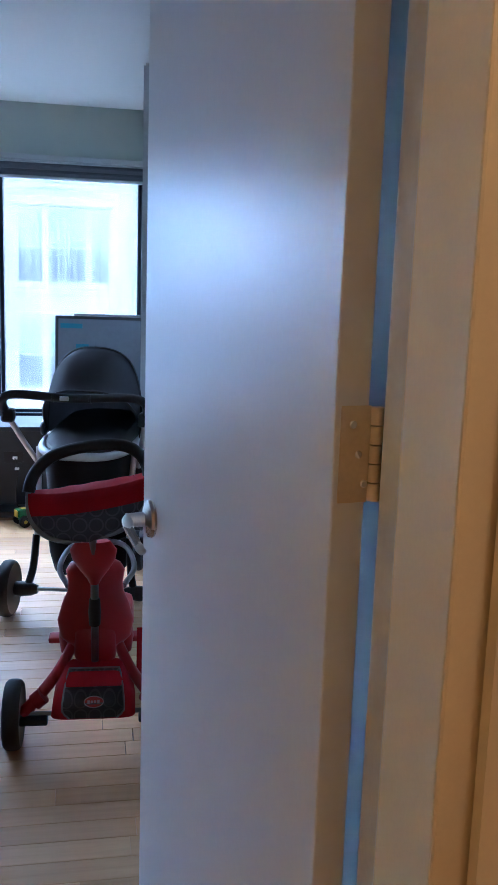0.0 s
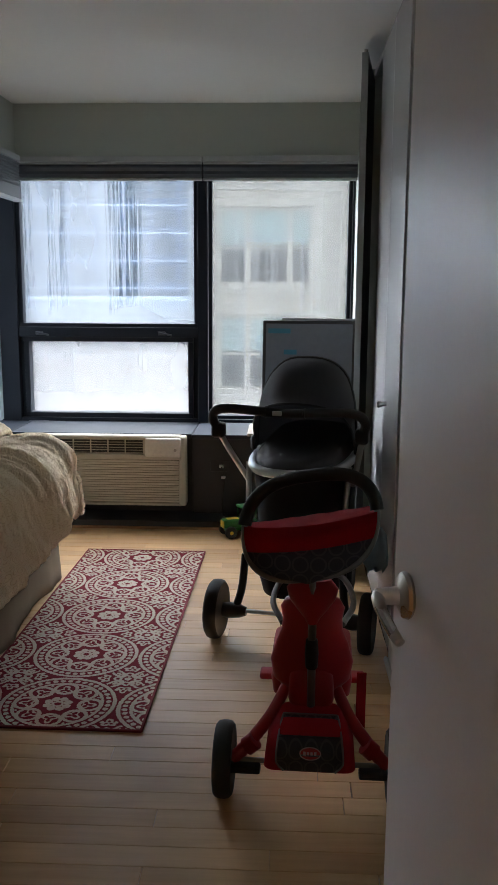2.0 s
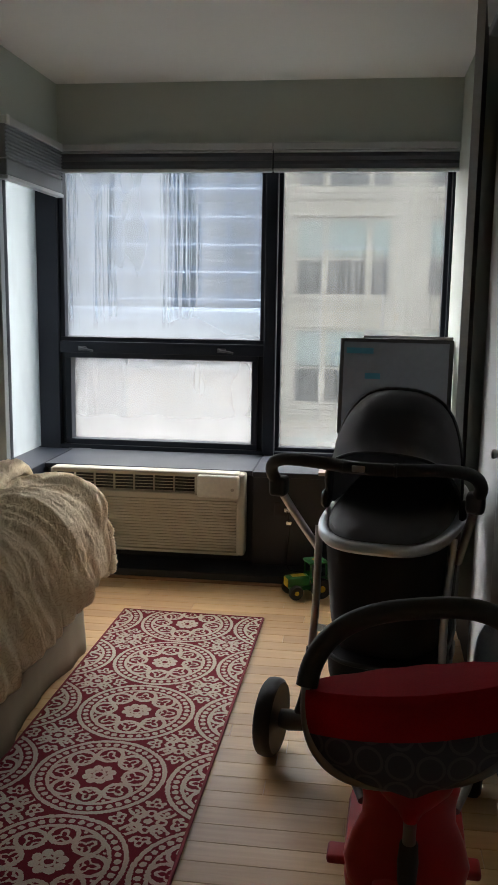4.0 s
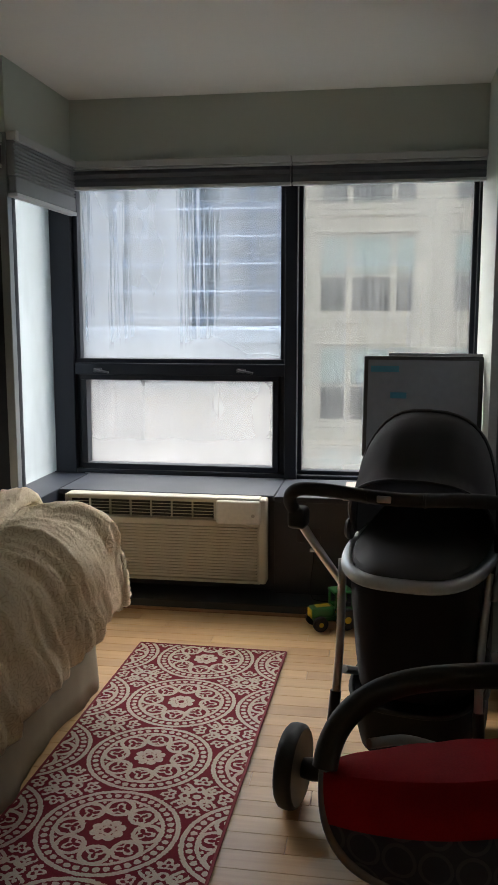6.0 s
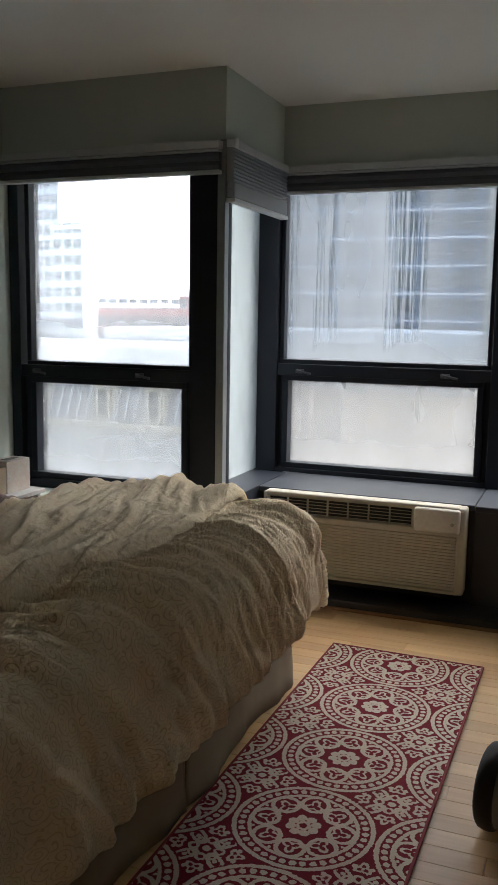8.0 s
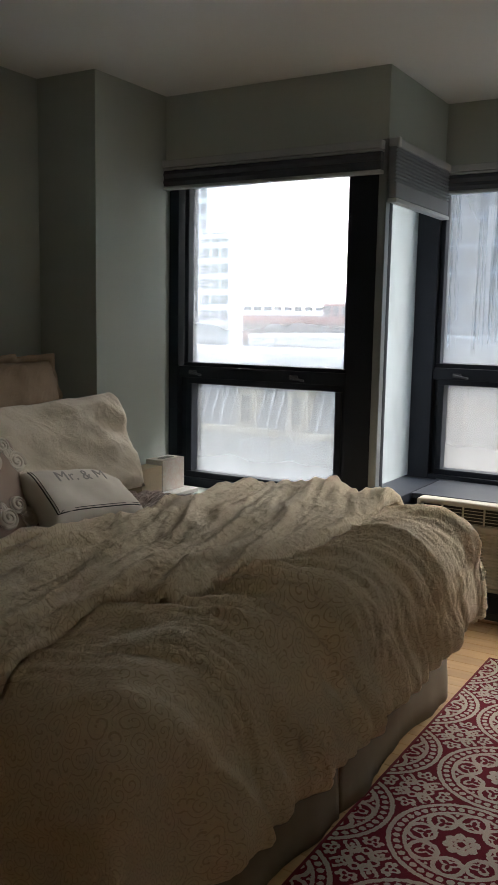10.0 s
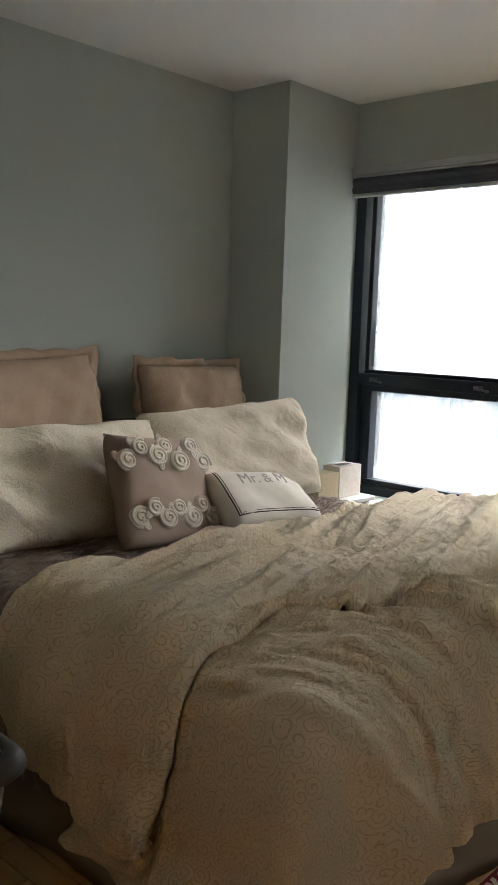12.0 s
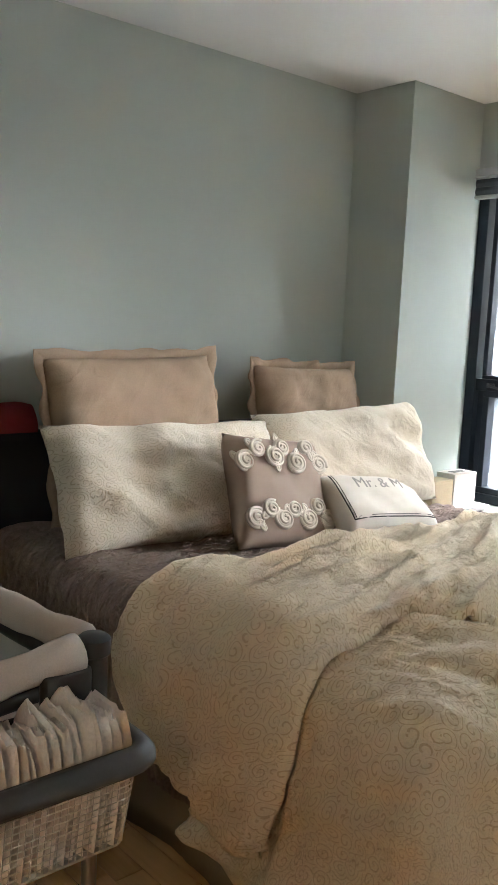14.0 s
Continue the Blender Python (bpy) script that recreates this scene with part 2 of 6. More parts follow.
def glass(name, fog, tracks=(), foot=0.0, seed=0.0, film_colour=(0.17, 0.182, 0.195), view_dim=(0.30, 0.315, 0.325), thin=None, lines=80):
    """Thin window glass with a film of condensation. fog is its milkiness; tracks are bands (centre, half width, density)
    along the pane in which water ran down, as far as height foot, and left clear lines; thin: where the film grows thinner."""
    m = bpy.data.materials.new(name)
    m.use_nodes = True
    tree = m.node_tree
    n, l = tree.nodes, tree.links
    n.remove(n["Principled BSDF"])
    co = n.new("ShaderNodeTexCoord")

    def cloud(scale, place, size=1.0, detail=3.0, twist=0.0):
        mp, tx = n.new("ShaderNodeMapping"), n.new("ShaderNodeTexNoise")
        mp.inputs["Scale"].default_value, mp.inputs["Location"].default_value = scale, place
        tx.inputs["Scale"].default_value, tx.inputs["Detail"].default_value, tx.inputs["Distortion"].default_value = size, detail, twist
        l.new(co.outputs["Object"], mp.inputs["Vector"])
        l.new(mp.outputs[0], tx.inputs["Vector"])
        return Sum(tree, tx.outputs["Fac"])
    sep = n.new("ShaderNodeSeparateXYZ")
    l.new(co.outputs["Object"], sep.inputs[0])
    patch = cloud((1.3, 1, 0.45), (seed * 3, 0, seed), 2.6, 3.0)
    drift = cloud((1.0, 1, 2.2), (seed, 2, 0), 3.0, 2.0)
    bead = cloud((1, 1, 1), (seed, 0, 0), 150.0, 2.0)
    run = cloud((lines, 60, 1.1), (seed, 0, seed), 1.0, 3.0, 0.5)
    x = Sum(tree, sep.outputs[0]) + (drift - 0.5) * 0.05
    z = Sum(tree, sep.outputs[2])
    wet = None
    for centre, half, density in tracks:
        band = ((x - centre).do("ABSOLUTE") * (-1.0 / half) + 1.0).do("MAXIMUM", 0.0).do("POWER", 0.4) * density
        wet = band if wet is None else wet.either(band)
    film = (patch * 0.9 + 0.55) * fog
    if thin:
        film = film * ((x - thin[0]) * (1.0 / thin[1])).do("MINIMUM", 1.0).do("MAXIMUM", 0.0).do("MULTIPLY_ADD", thin[2] - 1.0, 1.0)
    film = film + ((z - foot) * -1.6 + 0.10).do("MAXIMUM", 0.0).do("MINIMUM", 0.25)
    if wet is not None:
        end = ((z - foot + (patch - 0.5) * 0.5) * 9.0).do("MINIMUM", 1.0).do("MAXIMUM", 0.0)
        line = ((run - 0.60 + wet * 0.13) * 26.0).do("MINIMUM", 1.0).do("MAXIMUM", 0.0) * wet.do("MINIMUM", 1.0) * end
        film = film * (line * (bead * 0.5 + 0.62).do("MINIMUM", 1.0) * -1.0 + 1.0)
    film = film.do("MAXIMUM", 0.0).do("MINIMUM", 0.97)
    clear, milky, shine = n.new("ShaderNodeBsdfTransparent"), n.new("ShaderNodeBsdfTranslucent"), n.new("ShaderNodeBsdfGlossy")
    # Neutral glass greyed here to dim the bright outdoor view against the room.
    clear.inputs["Color"].default_value = (*view_dim, 1)
    milky.inputs["Color"].default_value = (*film_colour, 1)
    shine.inputs["Roughness"].default_value = 0.03
    m1, m2, fz = n.new("ShaderNodeMixShader"), n.new("ShaderNodeMixShader"), n.new("ShaderNodeFresnel")
    fz.inputs["IOR"].default_value = 1.45
    l.new(film.socket, m1.inputs[0])
    l.new(clear.outputs[0], m1.inputs[1])
    l.new(milky.outputs[0], m1.inputs[2])
    l.new(fz.outputs[0], m2.inputs[0])
    l.new(m1.outputs[0], m2.inputs[1])
    l.new(shine.outputs[0], m2.inputs[2])
    l.new(m2.outputs[0], n["Material Output"].inputs["Surface"])
    return m


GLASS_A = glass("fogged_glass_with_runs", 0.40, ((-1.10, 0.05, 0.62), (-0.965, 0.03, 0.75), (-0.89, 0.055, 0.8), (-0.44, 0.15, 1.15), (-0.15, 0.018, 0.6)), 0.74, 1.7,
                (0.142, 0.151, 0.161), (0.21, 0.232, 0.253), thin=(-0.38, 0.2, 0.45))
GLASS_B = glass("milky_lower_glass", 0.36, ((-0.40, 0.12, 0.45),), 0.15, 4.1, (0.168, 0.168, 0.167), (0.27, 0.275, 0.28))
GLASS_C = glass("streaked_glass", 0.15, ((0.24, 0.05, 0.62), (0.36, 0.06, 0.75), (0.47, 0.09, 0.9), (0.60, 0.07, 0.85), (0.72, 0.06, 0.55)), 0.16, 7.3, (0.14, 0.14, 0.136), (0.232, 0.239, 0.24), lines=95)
# Bedside panes: outdoor haze is put into the film along with the condensation.
GLASS_D = glass("outdoor_haze_glass", 0.34, ((-0.44, 0.05, 0.5),), 0.9, 2.9, (0.21, 0.22, 0.23), (0.60, 0.61, 0.62))
GLASS_E = glass("outdoor_haze_lower_glass", 0.24, ((-0.35, 0.12, 0.4),), 0.12, 8.2, (0.22, 0.23, 0.24), (0.28, 0.29, 0.295))
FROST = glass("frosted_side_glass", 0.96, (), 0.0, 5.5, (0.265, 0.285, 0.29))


def pane(name, x0, x1, y0, y1, z0, z1, material, parent, label):
    ob = part(name, box(x0, x1, y0, y1, z0, z1), material, parent, label)
    ob.visible_shadow = False
    return ob


def sash(parent, x0, x1, y0, y1, z0, z1, w):
    part("sash_rail", box(x0 - w, x1 + w, y0, y1, z0 - w, z0, 0.003), FRAME, parent)
    part("sash_rail", box(x0 - w, x1 + w, y0, y1, z1, z1 + w, 0.003), FRAME, parent)
    part("sash_stile", box(x0 - w, x0, y0 + 0.001, y1 - 0.001, z0, z1, 0.003), FRAME, parent)
    part("sash_stile", box(x1, x1 + w, y0 + 0.001, y1 - 0.001, z0, z1, 0.003), FRAME, parent)


def window_latch(parent, x, y, z):
    bm = box(x - 0.025, x + 0.025, y - 0.012, y, z - 0.012, z + 0.012, 0.004)
    tube(curve([(x - 0.015, y - 0.015, z + 0.004), (x + 0.02, y - 0.03, z - 0.002), (x + 0.07, y - 0.026, z - 0.012)]), 0.0065, bm, 8)
    part("latch", bm, mat("dark_latch_metal", (0.07, 0.075, 0.085), 0.4, 0.3), parent, "dark metal window latch", True, 40)


# wide window over the air conditioner
win1 = thing("window_1", (-1.0, 6.56, 0.56), "wide dark-framed window with fogged glass", "window", kind="structure")
part("frame_post", box(-2.47, -2.172, 6.54, 6.70, 0.50, 2.40, 0.004), FRAME, win1)
part("inner_stile", box(-2.300, -2.175, 6.50, 6.539, 0.50, 2.40, 0.004), FRAME, win1)
part("frame_filler", box(-2.171, -2.143, 6.545, 6.655, 0.576, 1.128), FRAME, win1)
part("frame_filler", box(-0.994, -0.956, 6.545, 6.655, 0.576, 1.128), FRAME, win1)
part("mullion", box(-0.955, -0.887, 6.47, 6.66, 0.50, 2.40, 0.004), FRAME, win1)
part("frame_post", box(0.055, 0.069, 6.49, 6.66, 0.50, 2.40, 0.003), FRAME, win1)
part("bottom_rail", box(-2.171, -0.956, 6.49, 6.66, 0.50, 0.582, 0.004), FRAME, win1)
part("bottom_rail", box(-0.886, 0.054, 6.49, 6.66, 0.50, 0.579, 0.004), FRAME, win1)
part("transom", box(-2.171, -0.956, 6.50, 6.66, 1.129, 1.195, 0.004), FRAME, win1)
part("top_rail", box(-2.171, 0.054, 6.50, 6.66, 2.245, 2.40, 0.004), FRAME, win1)
sash(win1, -2.145, -0.985, 6.53, 6.62, 1.22, 2.225, 0.028)
sash(win1, -2.11, -1.027, 6.515, 6.62, 0.613, 1.098, 0.034)
sash(win1, -0.864, 0.030, 6.535, 6.62, 0.60, 2.225, 0.024)
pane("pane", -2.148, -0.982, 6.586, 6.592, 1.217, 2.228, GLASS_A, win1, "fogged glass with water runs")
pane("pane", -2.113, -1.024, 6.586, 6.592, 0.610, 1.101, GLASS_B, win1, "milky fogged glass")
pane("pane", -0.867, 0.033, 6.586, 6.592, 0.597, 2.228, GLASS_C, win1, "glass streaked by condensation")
window_latch(win1, -2.03, 6.498, 1.155)
window_latch(win1, -1.20, 6.498, 1.158)
part("vent_slot", box(-2.12, -1.98, 6.478, 6.49, 0.535, 0.56, 0.003), GREYMETAL, win1, "small grey metal catch")

# bedside window
win2 = thing("window_2", (-2.9, 5.8, 0.55), "dark-framed bedside window with outdoor haze in its glass", "window", kind="structure")
part("frame_post", box(-3.465, -3.401, 5.72, 5.88, 0.50, 2.36, 0.004), FRAME, win2)
part("frame_filler", box(-3.400, -3.352, 5.76, 5.875, 0.546, 1.118), FRAME, win2)
part("frame_filler", box(-2.393, -2.366, 5.76, 5.875, 0.546, 1.118), FRAME, win2)
part("corner_post", box(-2.270, -2.134, 5.525, 5.62, 0.50, 2.36, 0.004), FRAME, win2)
part("frame_post", box(-2.364, -2.271, 5.72, 5.88, 0.50, 2.36, 0.004), FRAME, win2)
part("bottom_rail", box(-3.409, -2.365, 5.72, 5.88, 0.50, 0.550, 0.004), FRAME, win2)
part("transom", box(-3.409, -2.365, 5.73, 5.88, 1.119, 1.183, 0.004), FRAME, win2)
part("top_rail", box(-3.409, -2.365, 5.73, 5.88, 2.19, 2.36, 0.004), FRAME, win2)
sash(win2, -3.356, -2.392, 5.755, 5.85, 1.203, 2.17, 0.028)
sash(win2, -3.322, -2.428, 5.745, 5.85, 0.583, 1.085, 0.036)
pane("pane", -3.359, -2.389, 5.803, 5.809, 1.200, 2.173, GLASS_D, win2, "clear glass with the outdoor haze in its film").visible_shadow = True
pane("pane", -3.325, -2.425, 5.803, 5.809, 0.580, 1.088, GLASS_E, win2, "clear glass with the outdoor haze in its film")
window_latch(win2, -3.30, 5.728, 1.150)
window_latch(win2, -2.66, 5.728, 1.148)

# frosted side window of the bay
win3 = thing("window_3", (-2.3, 6.0, 0.56), "narrow frosted side window in the bay", "window", kind="structure")
part("end_post", box(-2.132, -2.092, 5.512, 5.56, 0.50, 2.30, 0.003), GREYMETAL, win3, "grey metal end post")
part("bottom_rail", box(-2.375, -2.092, 5.60, 6.47, 0.46, 0.56, 0.004), FRAME, win3)
part("stile", box(-2.133, -2.093, 5.562, 5.60, 0.562, 2.30, 0.003), FRAME, win3)
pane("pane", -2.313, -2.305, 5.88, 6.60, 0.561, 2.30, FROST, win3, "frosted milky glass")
part("top_rail", box(-2.375, -2.245, 5.60, 6.47, 2.262, 2.32, 0.004), FRAME, win3)


def blind(x0, x1, y, top, bottom, at, label):
    """A raised cellular shade along x: head rail, packed fabric and bottom rail."""
    b = thing("window_blind", at, label, "blind")
    part("head_rail", box(x0, x1, y - 0.052, y - 0.004, top - 0.036, top, 0.004), RAIL, b, "grey head rail")
    n = 2
    lo, hi = bottom + 0.018, top - 0.050
    for i in range(n):
        z0, z1 = lo + (hi - lo) * i / n, lo + (hi - lo) * (i + 1) / n
        bm = loft([[(x, y - 0.012, z0), (x, y - 0.040, z0 + 0.001), (x, y - 0.047, (z0 + z1) / 2), (x, y - 0.040, z1 - 0.001), (x, y - 0.012, z1)] for x in (x0 + 0.004, x1 - 0.004)])
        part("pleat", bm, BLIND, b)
    part("rail_lip", box(x0 + 0.002, x1 - 0.002, y - 0.050, y - 0.008, top - 0.049, top - 0.040, 0.002), RAIL, b)
    part("bottom_rail", box(x0 + 0.002, x1 - 0.002, y - 0.048, y - 0.008, bottom, bottom + 0.016, 0.003), RAIL, b)
    xm = (x0 + x1) / 2
    part("pull_tab", box(xm - 0.035, xm + 0.035, y - 0.058, y - 0.049, bottom - 0.003, bottom + 0.008, 0.002), mat("pale_plastic", (0.62, 0.62, 0.6), 0.4), b, "pale plastic pull tab")
    return b


blind(XB + 0.004, -0.902, YF, 2.265, 2.118, (-1.5, 6.28, 2.12), "raised charcoal cellular blind with grey rails above a window")
blind(-0.898, XR - 0.004, YF, 2.265, 2.118, (-0.42, 6.28, 2.12), "raised charcoal cellular blind with grey rails above a window")
blind(XC + 0.012, XB - 0.012, YL, 2.255, 2.108, (-2.7, 5.48, 2.1), "raised charcoal cellular blind above the bedside window")
side = thing("window_blind", (-2.07, 5.9, 1.98), "half-lowered grey pleated blind over the frosted side window", "blind")
part("head_rail", box(XB + 0.004, XB + 0.050, 5.505, 6.255, 2.228, 2.265, 0.004), RAIL, side, "grey head rail")
for i in range(9):
    z0, z1 = 2.078 + 0.150 * i / 9, 2.078 + 0.150 * (i + 1) / 9
    bm = loft([[(XB + 0.006, y, z0), (XB + 0.036, y, z0), (XB + 0.047, y, (z0 + z1) / 2), (XB + 0.036, y, z1), (XB + 0.006, y, z1)] for y in (5.508, 6.252)])
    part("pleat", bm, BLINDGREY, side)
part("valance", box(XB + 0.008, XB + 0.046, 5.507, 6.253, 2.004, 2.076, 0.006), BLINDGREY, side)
part("bottom_rail", box(XB + 0.006, XB + 0.050, 5.505, 6.255, 1.984, 2.002, 0.003), RAIL, side)
part("end_cap", box(XB + 0.050, XB + 0.056, 5.50, 5.53, 2.225, 2.268, 0.002), mat("pale_plastic", (0.62, 0.62, 0.6), 0.4), side)

# dark cabinet under the window
shelf = thing("window_ledge", (-1.0, 6.2, 0), "dark painted ledge and panel under the wide window", "ledge", kind="structure")
part("ledge_top", box(-0.945, XR - 0.003, 5.98, 6.488, 0.532, 0.560, 0.004), SILL, shelf)
part("ledge_top", box(XB - 0.0, -0.949, 6.006, 6.488, 0.532, 0.559, 0.004), SILL, shelf)
part("front_panel", box(-0.945, XR - 0.003, 6.0, 6.06, 0.052, 0.530, 0.002), DARK, shelf)
part("front_panel", box(XB, -0.949, 6.06, 6.10, 0.052, 0.530, 0.002), DARK, shelf)
part("plinth", box(XB - 0.2, XR - 0.003, 5.812, 6.06, -0.015, 0.050, 0.004), DARK, shelf)
part("floor_bead", box(XB - 0.2, XR - 0.003, 5.796, 5.811, -0.002, 0.016, 0.005), mat("bead_wood", (0.26, 0.13, 0.06), 0.5), shelf, "brown wooden floor bead")
wall("wall_bay_low", "dark painted low wall in the bay corner", (XB - 0.15, XB - 0.002, 5.57, 6.62, -0.02, 0.455), material=DARK)

# ---- outside ----
SNOW = mat("snow", (0.80, 0.82, 0.85), 0.8, vary=0.06, scale=0.2, fine=3, bump=0.3, depth=0.1)
STONE = mat("cream_stone", (0.66, 0.595, 0.475), 0.8, vary=0.08, scale=0.5, fine=8, bump=0.2, depth=0.01)
STONE2 = mat("pale_render", (0.55, 0.545, 0.53), 0.85, vary=0.08, scale=0.3, fine=6, bump=0.2, depth=0.01)
TOWER = mat("blue_grey_cladding", (0.07, 0.125, 0.21), 0.25, vary=0.25, scale=0.08, fine=1.5, bump=0.0)
# Distance haze is lightened into this cladding colour for the far towers.
TOWERHAZE = mat("hazed_tower_cladding", (0.42, 0.47, 0.52), 0.4, vary=0.2, scale=0.1, fine=1.0, bump=0.0)
BRICK = mat("red_brick_far", (0.30, 0.12, 0.09), 0.85, vary=0.2, scale=0.4, fine=6, bump=0.1)
WGLASS = mat("far_window_glass", (0.028, 0.048, 0.055), 0.12, vary=0.4, scale=0.9, fine=5, bump=0.0)
SHADE = mat("pale_green_window_shade", (0.42, 0.54, 0.50), 0.6, vary=0.1, scale=1, fine=10, bump=0.0)

solid("ground", box(-2500, 2500, 8, 2500, -18.4, -18), SNOW, "snow-covered ground below the windows", "ground", "structure")


def facade_window(parent, x0, x1, y, z0, z1, lights, shade=0.0):
    """A recessed window with its frame bars, glass and sill."""
    w = part("window", box(x0 - 0.06, x1 + 0.06, y - 0.10, y - 0.002, z0 - 0.14, z0, 0.01), STONE, parent)
    part("pane", box(x0, x1, y + 0.16, y + 0.20, z0, z1), WGLASS, w, "dark glass")
    bars = bmesh.new()
    for k in range(len(lights) + 1):
        x = x0 + (x1 - x0) * (sum(lights[:k]) / sum(lights))
        box(x - 0.05, x + 0.05, y + 0.06, y + 0.159, z0, z1, bm=bars)
    for z in (z0 + 0.03, z0 + (z1 - z0) * 0.48, z1 - 0.03):
        box(x0, x1, y + 0.075, y + 0.158, z - 0.035, z + 0.035, bm=bars)
    part("window_frame", bars, STONE, w)
    if shade:
        part("shade", box(x0 + 0.05, x1 - 0.05, y + 0.150, y + 0.157, z1 - (z1 - z0) * shade, z1 - 0.02), SHADE, w, "pale green shade")


def cream_building():
    b = thing("apartment_building", (1.5, 27, -18), "cream stone apartment building with triple windows and ledges", "building")
    y, rows = 27.0, [-7.62 - 6.05, -7.62 - 3.02, -7.62, -4.60, -1.58, 1.58, 4.62, 7.66, 10.7]
    bays = [(-2.40, 0.33), (1.36, 4.08), (5.1, 7.83)]
    bm = bmesh.new()
    x0, x1 = -3.35, 11.0
    # piers between the window bays and bands between the storeys
    edges = [x0] + [v for bay in bays for v in bay] + [x1]
    for a, c in zip(edges[::2], edges[1::2]):
        box(a, c, y, y + 0.5, -18, 14.5, bm=bm)
    for k, z in enumerate(rows):
        top = rows[k + 1] if k + 1 < len(rows) else 14.5
        for a, c in bays:
            box(a, c, y + 0.02, y + 0.48, z + 2.24, top, bm=bm)
    box(x0, x1, y + 0.5, y + 12, -18, 14.4, bm=bm)
    for a, c in bays:
        for f in (0.308, 0.77):
            x = a + (c - a) * f
            box(x - 0.09, x + 0.09, y + 0.03, y + 0.3, -18, 14.4, bm=bm)
    part("wall", bm, STONE, b)
    part("roof", box(x0 - 0.2, x1 + 0.2, y - 0.2, y + 12, 14.5, 14.9), SNOW, b)
    for z in rows:
        for a, c in bays:
            part("ledge", box(a - 0.08, c + 0.08, y - 0.16, y - 0.001, z + 2.26, z + 2.34, 0.02), STONE, b)
            part("ledge", box(a - 0.08, c + 0.08, y - 0.12, y - 0.001, z - 0.30, z - 0.16, 0.02), STONE, b)
            facade_window(b, a, c, y, z, z + 2.22, (0.84, 1.26, 0.63), 0.48)
    pier = bmesh.new()
    for x in (0.84, 0.95):
        box(x - 0.03, x + 0.03, y - 0.04, y + 0.01, -18, 14.4, bm=pier)
    for z in rows:
        box(0.42, 1.27, y - 0.03, y - 0.002, z + 2.55, z + 2.60, bm=pier)
        box(x0, -2.5, y - 0.03, y - 0.002, z + 2.55, z + 2.60, bm=pier)
    part("joint_moulding", pier, STONE, b)


cream_building()


def tower(name, label, x0, x1, y, depth, top, storey, cladding, band, columns):
    b = thing(name, ((x0 + x1) / 2, y, -18), label, "building")
    part("wall", box(x0, x1, y, y + depth, -18, top), cladding, b)
    bands, glassy = bmesh.new(), bmesh.new()
    z = -18 + storey * 0.7
    while z < top:
        box(x0 - 0.1, x1 + 0.1, y - 0.25, y - 0.01, z - 0.10, z + 0.10, bm=bands)
        for k in range(columns):
            a = x0 + (x1 - x0) * (k + 0.12) / columns
            c = x0 + (x1 - x0) * (k + 0.88) / columns
            box(a, c, y - 0.12, y - 0.02, z + 0.7, z + storey - 0.5, bm=glassy)
        z += storey
    part("floor_band", bands, band, b)
    part("windows", glassy, WGLASS, b)
    part("roof", box(x0 - 0.3, x1 + 0.3, y - 0.3, y + depth, top, top + 0.8), SNOW, b)
    return b


tower("office_tower", "blue-grey glass office tower with pale floor bands", -36, -9.0, 95, 25, 62, 2.9, TOWER, SNOW, 9)
tower("office_tower", "tall blue-grey tower with haze in its colour", -120, -112, 168, 20, 60, 3.4, TOWERHAZE, TOWERHAZE, 4)
tower("office_tower", "pale stepped tower with haze in its colour", -111.5, -104, 165, 20, 20, 3.4, TOWERHAZE, STONE2, 3)
tower("brick_building", "far low red brick building with snow on the roof", -85, -66, 140, 14, 3.0, 3.0, BRICK, BRICK, 9)
tower("brick_building", "far red brick building with snow on the roof", -66.5, -60, 136, 14, 5.0, 3.0, BRICK, BRICK, 4)


def low_building():
    b = thing("low_building", (-16, 45, -18), "low pale rendered building with snow on its flat roof", "building")
    part("wall", box(-26.2, -4.5, 45, 62, -18, 0.2), STONE2, b)
    part("roof", box(-26.4, -4.3, 44.7, 62, 0.202, 0.86, 0.1), SNOW, b, "thick snow on the flat roof")
    part("cornice", box(-26.3, -4.4, 44.55, 44.99, -2.15, -1.85, 0.05), SNOW, b)
    part("string_course", box(-26.3, -4.4, 44.8, 44.99, -2.75, -2.6, 0.03), STONE, b)
    for x in (-7.1, -10.4, -18.6):
        facade_window(b, x - 0.42, x + 0.42, 44.85, -3.75, -2.95, (1, 1))


low_building()


